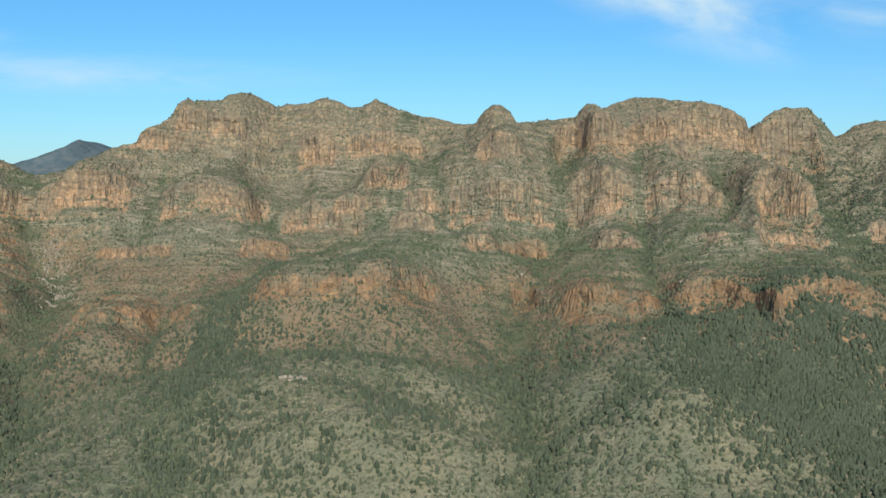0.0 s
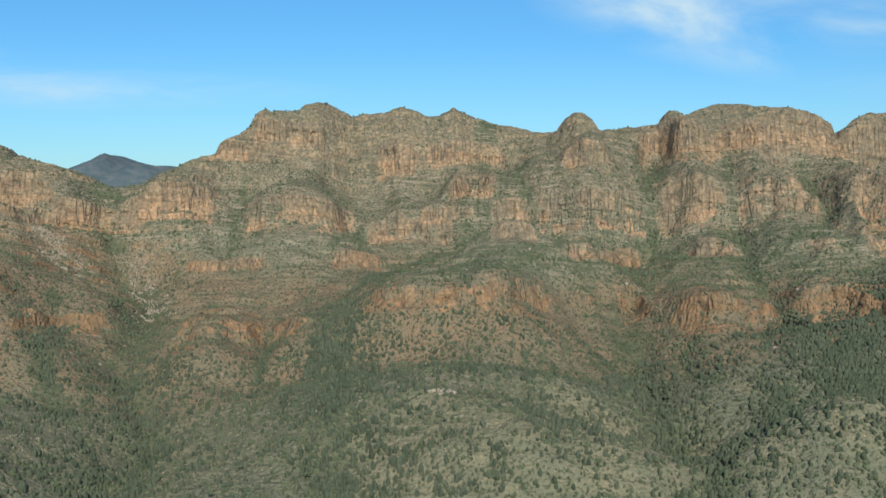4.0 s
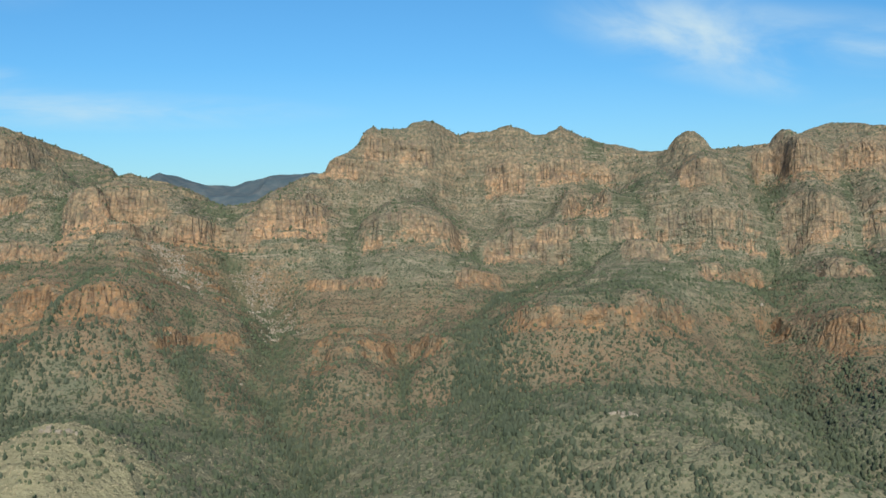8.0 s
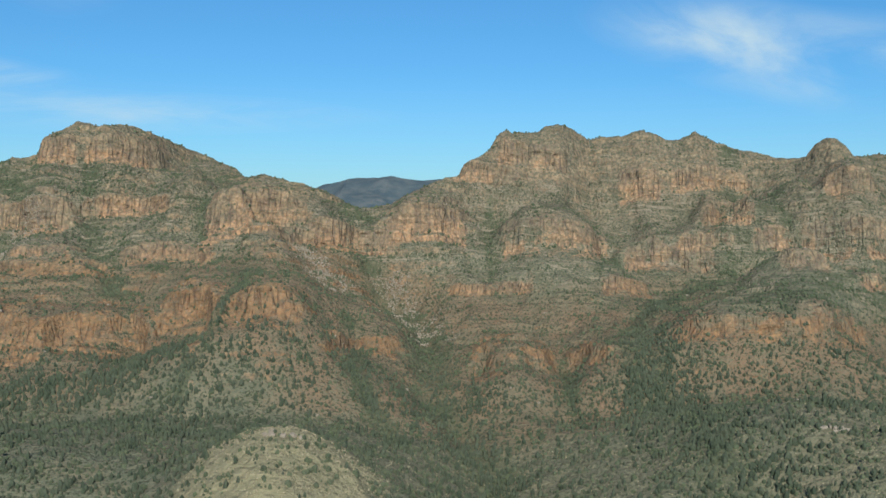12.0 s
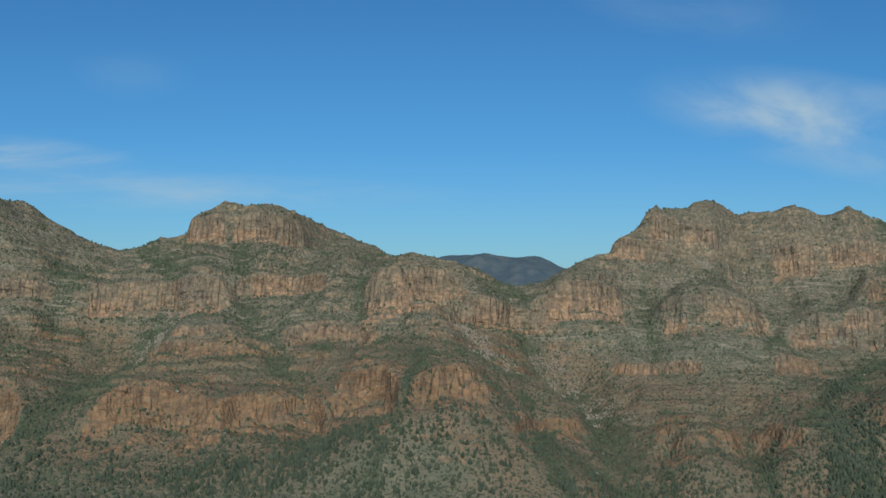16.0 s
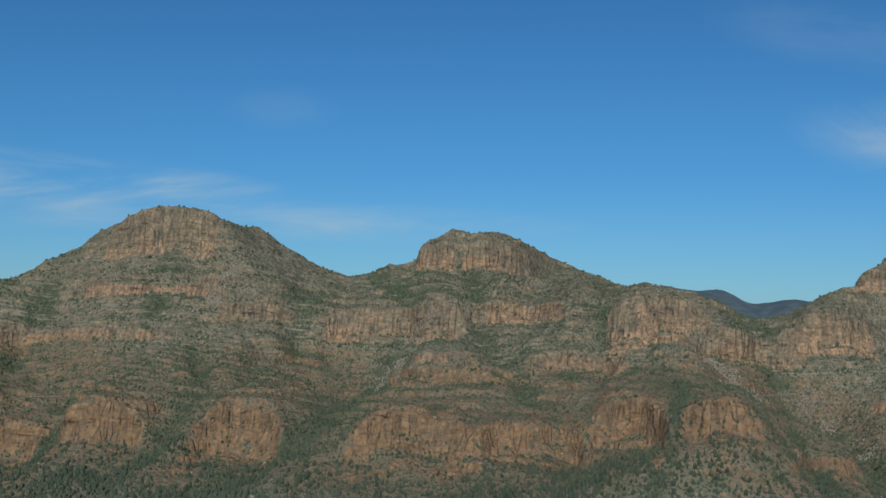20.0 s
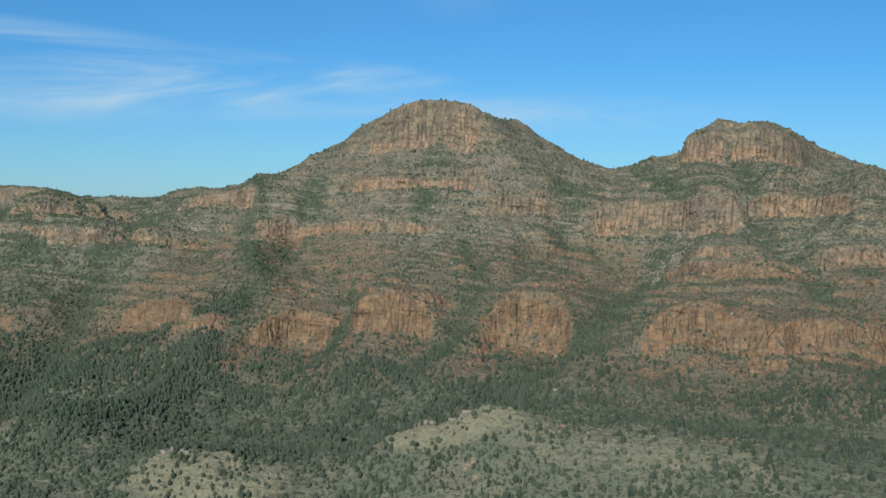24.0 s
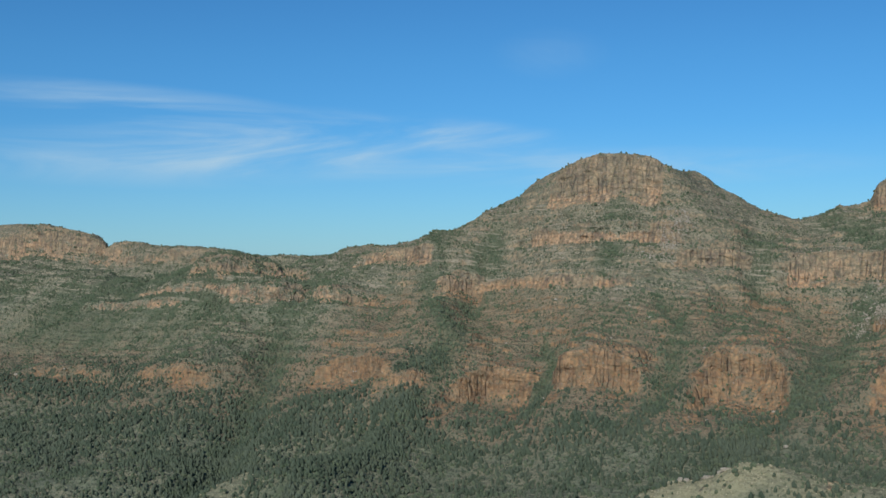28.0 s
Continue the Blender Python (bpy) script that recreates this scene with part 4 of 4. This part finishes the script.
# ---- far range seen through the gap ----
# the blue haze of distance is painted into these scrub colours
FAR_LAND = Shade("haze_tinted_scrubland", 0.95)
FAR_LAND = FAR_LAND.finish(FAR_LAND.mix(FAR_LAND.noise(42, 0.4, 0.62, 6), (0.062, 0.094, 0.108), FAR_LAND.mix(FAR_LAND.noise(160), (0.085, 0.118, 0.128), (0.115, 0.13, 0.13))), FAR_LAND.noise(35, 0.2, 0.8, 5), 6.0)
FAR = [(-2600, 330), (-1750, 380), (-1600, 436), (-1500, 480), (-1400, 501), (-1300, 462), (-1150, 446), (-1050, 466), (-930, 498), (-800, 497),
       (-740, 478), (-650, 495), (-570, 460), (-500, 438), (-336, 460), (-100, 420), (600, 330)]
fx = np.arange(-2600.0, 601.0, 16.0)
fy = np.concatenate((np.linspace(3500, 4480, 50), np.linspace(4500, 4800, 8)))
ftop = np.interp(fx, [p[0] for p in FAR], [p[1] for p in FAR])
ftop = np.convolve(np.pad(ftop, 2, "edge"), np.ones(5) / 5, "valid") + 5 * rough(fx, 0 * fx, 60, 5, 3)
fx2, fy2 = np.meshgrid(fx, fy)
fz = 200 + (ftop[None, :] - 200) * ease(3450, 4500, fy2) ** 0.8 * (1 - 0.5 * ease(4500, 4800, fy2)) + 60 * ease(3600, 4000, fy2) * (1 - ease(4300, 4490, fy2)) * (0.4 - np.abs(rough(fx2, fy2 * 0.5, 220, 7, 3)))
far_cover = np.zeros((fx2.size, 6))
far_cover[:, 0] = 0.12
tagged(new("mountain_range", sheet("mountain_range", fx2, fy2, fz, FAR_LAND, far_cover)), "distant scrub-covered mountain beyond the gap, with blue haze painted into its colour", "mountain", kind="structure")

# ---- scrub and trees ----
def clump(seed, rings):
    """An uneven crown as a low faceted lump: rings of (height, radius)."""
    rnd = random.Random(seed)
    sides, verts, faces = 5, [], []
    for k, (h, r) in enumerate(rings):
        for s in range(sides):
            a = 2 * math.pi * (s + 0.5 * (k % 2)) / sides + rnd.uniform(-0.25, 0.25)
            q = r * rnd.uniform(0.7, 1.25)
            verts.append((q * math.cos(a), q * math.sin(a), h + rnd.uniform(-0.06, 0.06)))
    for k in range(len(rings) - 1):
        for s in range(sides):
            a, b = k * sides + s, k * sides + (s + 1) % sides
            c, d = a + sides, b + sides
            faces += [(a, b, c), (b, d, c)] if k % 2 == 0 else [(a, b, d), (a, d, c)]
    verts.append((0, 0, 1.0))
    base = (len(rings) - 1) * sides
    faces += [(base + s, base + (s + 1) % sides, len(verts) - 1) for s in range(sides)]
    return np.array(verts), np.array(faces)


ROUND = [clump(k, [(0.05, 0.42), (0.60, 0.44)]) for k in range(5)]
CONE = [clump(k + 20, [(0.12, 0.27), (0.56, 0.27)]) for k in range(5)]


def scatter(name, label, category, shapes, material, weight, count, size, seed, grow=None):
    """count crowns strewn over the land by weight, joined into one mesh."""
    rng = np.random.default_rng(seed)
    a, b, c = [np.stack((XX, YY, ZZ), -1)[s] for s in ((slice(None, -1), slice(None, -1)), (slice(None, -1), slice(1, None)), (slice(1, None), slice(None, -1)))]
    area = np.linalg.norm(np.cross(b - a, c - a), axis=-1)
    w = (area * weight[:-1, :-1]).ravel()
    pick = rng.choice(len(w), count, p=w / w.sum())
    u, v = rng.random((2, count, 1))
    a, b, c = (q.reshape(-1, 3)[pick] for q in (a, b, c))
    at = a + (b - a) * u + (c - a) * v
    tall = size[0] + (size[1] - size[0]) * rng.random(count) ** 1.6
    if grow is not None:
        tall = tall * (1 + grow[:-1, :-1].ravel()[pick])
    verts, faces, start = [], [], 0
    for k, (sv, sf) in enumerate(shapes):
        mine = np.arange(k, count, len(shapes))
        turn = rng.random(len(mine)) * 6.283
        wide = tall[mine] * rng.uniform(0.8, 1.3, len(mine))
        cs, sn = np.cos(turn)[:, None], np.sin(turn)[:, None]
        vx = (sv[None, :, 0] * cs - sv[None, :, 1] * sn) * wide[:, None]
        vy = (sv[None, :, 0] * sn + sv[None, :, 1] * cs) * wide[:, None]
        vz = sv[None, :, 2] * tall[mine][:, None] - 0.15 * tall[mine][:, None]
        pos = np.stack((vx, vy, vz), -1) + at[mine][:, None, :]
        verts.append(pos.reshape(-1, 3))
        faces.append((sf[None] + (start + np.arange(len(mine)) * len(sv))[:, None, None]).reshape(-1, 3))
        start += len(mine) * len(sv)
    return tagged(new(name, grid_mesh(name, np.concatenate(verts), np.concatenate(faces), material)), label, category, kind="stuff")


bald = 1 - 0.5 * np.maximum(ease(-70, -10, YY - crest_y(XX)), ease(455, 485, ZZ))
seen = (XX < 0.40 * YY + 40) * (XX > -1000 - 1.13 * YY) * window(XX, -2980, 730, 40) * window(YY, 740, crest_y(XX) + 10, 12)
soft = ease(0.42, 0.72, NORMAL[..., 2]) * seen
grove = ease(-0.35, 0.5, rough(XX, YY, 55, 111, 3))
lowland = 1 - ease(1230, 1450, YY)
stand = np.zeros_like(ZZ)
for gx, gy, a, b in GROVES:
    stand = np.maximum(stand, 1 - ease(0.5, 1.1, np.hypot((XX - gx) / a, (YY - gy) / b) + 0.3 * rough(XX, YY, 50, 113, 3)))
tree_w = bald ** 2 * soft * (1 - 0.85 * DRY) * (1 - 0.7 * BARE) * (0.4 + 0.9 * ease(-0.3, 0.4, rough(XX, YY, 24, 117, 2))) * np.clip(0.05 + (0.25 + 0.45 * grove) * lowland * (1 - 0.75 * window(XX, -640, 200, 60) * (YY < 1260)) + (1.1 - 0.5 * ease(1300, 1450, YY)) * SHADY + (1.25 - 0.75 * (1 - ease(-1100, -800, XX))) * stand * (1 - 0.65 * window(XX, -560, 170, 40) * (YY < 1240)), 0, 3) * (1 + lowland * 2.2 * ease(150, 350, XX))
scatter("pine_wood", "dark green native pines crowding gullies and valley floor", "trees", CONE, PINE, tree_w, 72000, (3.0, 8.0), 7, 0.12 * stand + 0.1 * SHADY - 0.45 * ease(1230, 1380, YY))
thick = 0.25 + 1.4 * ease(-0.25, 0.45, rough(XX, YY, 17, 119, 2))
bush_w = (0.6 + 1.4 * SOFT_BED + 0.5 * (YY < 1300) + 1.0 * LUSH) * (1 + 1.6 * (1 - ease(-2000, -1860, XX)) * (ZZ > 240)) * (1 + 0.9 * (1 - ease(-560, -420, XX)) * ease(280, 330, ZZ)) * (1 + 1.1 * ease(-160, 20, XX) * window(ZZ, 265, 345, 12)) * bald * thick * seen * ease(0.30, 0.62, NORMAL[..., 2]) * (1 - 0.35 * DRY) * (1 - 0.6 * BARE) * (1 - 0.5 * FRESH) * np.clip(0.35 + 0.8 * lowland + 0.6 * ease(-0.4, 0.4, rough(XX, YY, 40, 121, 3)) + 0.9 * SHADY, 0, 2.4)
scatter("mallee_scrub", "grey-green mallee scrub dotted over slopes and ledges", "scrub", ROUND, LEAF, bush_w, 90000, (1.4, 4.4), 9)
ROCKS = [clump(k + 40, [(0.05, 0.6), (0.45, 0.5)]) for k in range(4)]
fall = np.zeros_like(ZZ)
for path, wide in SCREES:
    p = np.array(sorted(path, key=lambda q: q[1]), float)
    along = (YY > p[0, 1]) & (YY < p[-1, 1])
    fall = np.maximum(fall, along * np.exp(-((XX - np.interp(YY, p[:, 1], p[:, 0])) / wide) ** 2) * ease(-0.3, 0.4, rough(XX, YY, 14, 127, 2)))
scatter("scree", "pale broken sandstone blocks strewn down a chute", "scree", ROCKS, SCREE, fall * seen + 0.002 * seen * BARE, 5200, (0.7, 2.4), 13)
scatter("spinifex", "pale straw-coloured spinifex tufts on dry foothill tops", "grass", ROCKS, STRAW, seen * DRY * (YY < 1200), 9000, (0.5, 1.3), 17)

# ---- trees that stand nearest, each a thing of its own ----
def lumps(seed, spots):
    """A crown of leafy lumps at (x, y, z, radius)."""
    rnd, verts, faces, n = random.Random(seed), [], [], 0
    for x, y, z, r in spots:
        v, f = clump(rnd.random(), [(-0.55, 0.55), (0.0, 0.95), (0.5, 0.7)])
        verts.append(v * r + np.array((x, y, z)))
        faces.append(f + n)
        n += len(v)
    return np.concatenate(verts), np.concatenate(faces)


def stem(seed, tall, thick, limbs):
    """A tapered, slightly bent trunk with a few limbs, as one mesh."""
    rnd, verts, faces = random.Random(seed), [], []

    def tube(a, b, r0, r1):
        base, axis = len(verts), (b - a).normalized()
        u = axis.orthogonal().normalized()
        w = axis.cross(u)
        for q, r in ((a, r0), (b, r1)):
            verts.extend(tuple(q + r * (math.cos(k * 1.2566) * u + math.sin(k * 1.2566) * w)) for k in range(5))
        for k in range(5):
            k2 = (k + 1) % 5
            faces.append((base + k, base + k2, base + 5 + k2, base + 5 + k))

    mid = Vector((rnd.uniform(-0.2, 0.2), rnd.uniform(-0.2, 0.2), 0.45 * tall))
    top = mid + Vector((rnd.uniform(-0.2, 0.2), rnd.uniform(-0.2, 0.2), 0.4 * tall))
    tube(Vector((0, 0, -0.4)), mid, thick, 0.7 * thick)
    tube(mid, top, 0.7 * thick, 0.25 * thick)
    for k in range(limbs):
        a = rnd.uniform(0, 6.28)
        start = mid.lerp(top, rnd.uniform(0, 0.5))
        tube(start, start + Vector((math.cos(a), math.sin(a), 1.1)) * 0.22 * tall, 0.4 * thick, 0.12 * thick)
    return np.array(verts), np.array(faces)


BARK = Shade("grey_bark", 0.9)
BARK = BARK.finish(BARK.mix(BARK.noise(0.3, 0.3, 0.7), (0.14, 0.115, 0.09), (0.25, 0.22, 0.18)), BARK.noise(0.12), 0.05)


def tree_model(name, label, seed, tall, pine):
    rnd = random.Random(seed)
    ob = tagged(new(name), label, "tree", group="native pines" if pine else "mallee trees")
    v, f = stem(seed, tall, 0.03 * tall, 2 if pine else 5)
    trunk = new("trunk", grid_mesh("trunk", v, f, BARK))
    if pine:
        spots = [(rnd.uniform(-0.06, 0.06) * tall, rnd.uniform(-0.06, 0.06) * tall, tall * (0.18 + 0.09 * k), tall * (0.21 - 0.017 * k) * rnd.uniform(0.8, 1.15)) for k in range(9)]
    else:
        spots = [(tall * 0.28 * math.cos(k * 2.4) * rnd.uniform(0.3, 1), tall * 0.28 * math.sin(k * 2.4) * rnd.uniform(0.3, 1), tall * rnd.uniform(0.5, 0.85), tall * rnd.uniform(0.13, 0.22)) for k in range(11)]
    v, f = lumps(seed, spots)
    crown = new("crown", grid_mesh("crown", v, f, PINE if pine else LEAF))
    trunk.parent = crown.parent = ob
    return ob


def strew(models, weight, count, seed, low, high):
    rng = np.random.default_rng(seed)
    w = weight.ravel()
    for k, spot in enumerate(rng.choice(len(w), count, replace=False, p=w / w.sum())):
        x, y, z = POINTS[spot]
        size = float(rng.uniform(low, high))
        m = Matrix.Translation((x, y, z)) @ Matrix.Rotation(float(rng.uniform(0, 6.28)), 4, "Z")
        model = models[k % len(models)]
        if k < len(models):
            model.matrix_basis = m @ Matrix.Scale(size, 4)
        else:
            made = copy_thing(model, m)
            made.scale = (size, size, size)


near_w = soft * (YY < 1000) * (YY > 740) * (1 - ease(0, 1, BARE))
pines = [tree_model("native_pine", "dark green conical native pine on a foothill slope", 300 + k, 7.0, True) for k in range(4)]
strew(pines, near_w * np.clip(0.1 + grove + 1.5 * stand + SHADY - 0.6 * DRY, 0.02, 3), 150, 61, 0.7, 1.3)
mallees = [tree_model("mallee_tree", "grey-green round-crowned mallee tree on a foothill slope", 340 + k, 5.0, False) for k in range(4)]
strew(mallees, near_w * (0.25 + 0.5 * grove), 130, 67, 0.7, 1.3)


# ---- loose blocks and an outcrop ----
def block_mesh(seed, size):
    bm = bmesh.new()
    bmesh.ops.create_icosphere(bm, subdivisions=2, radius=0.5)
    rnd = random.Random(seed)
    shift = Vector((rnd.uniform(0, 50), rnd.uniform(0, 50), rnd.uniform(0, 50)))
    for v in bm.verts:
        c = v.co.copy()
        for a in range(3):
            c[a] = max(-0.36, min(0.36, c[a]))
        v.co = Vector((c.x * size[0], c.y * size[1], c.z * size[2])) * (1 + 0.25 * noise.noise(c * 3 + shift))
    me = bpy.data.meshes.new("block")
    bm.to_mesh(me)
    bm.free()
    me.materials.append(SCREE)
    return me


def land_height(x, y):
    k = int(np.argmin((POINTS[:, 0] - x) ** 2 + (POINTS[:, 1] - y) ** 2))
    return float(POINTS[k, 2])


def outcrop(x, y, seed, wide, count):
    rnd = random.Random(seed)
    base = land_height(x, y)
    ob = tagged(new("rock_outcrop"), "pale tan layered rock outcrop on a foothill top", "rock outcrop", group="hilltop outcrops")
    ob.matrix_world = pose(x, y, base)
    for k in range(count):
        a, q = rnd.uniform(0, 6.28), wide * rnd.random() ** 0.6
        slab = new("slab", block_mesh(seed * 50 + k, (rnd.uniform(4, 9), rnd.uniform(3, 6), rnd.uniform(2.5, 5))))
        px, py = q * math.cos(a), 0.5 * q * math.sin(a)
        slab.parent = ob
        slab.matrix_basis = pose(px, py, land_height(x + px, y + py) - base + 0.6, rnd.uniform(-12, 12), rnd.uniform(-12, 12), rnd.uniform(0, 360))


for spot in ((-144, 1042, 1, 15, 16), (-598, 900, 2, 14, 8), (-1205, 962, 3, 26, 14), (215, 985, 4, 16, 10), (-1450, 905, 5, 18, 9)):
    outcrop(*spot)
blocks = []
for k in range(5):
    one = tagged(new("boulder", block_mesh(900 + k, (5.0, 4.0, 3.4))), "weathered tan sandstone boulder lying among the scrub", "boulder", group="fallen boulders")
    blocks.append(one)
strew(blocks, soft * (YY > 1180) * (YY < 1720) * (0.05 + fall + 0.2 * BARE), 120, 71, 0.5, 1.4)
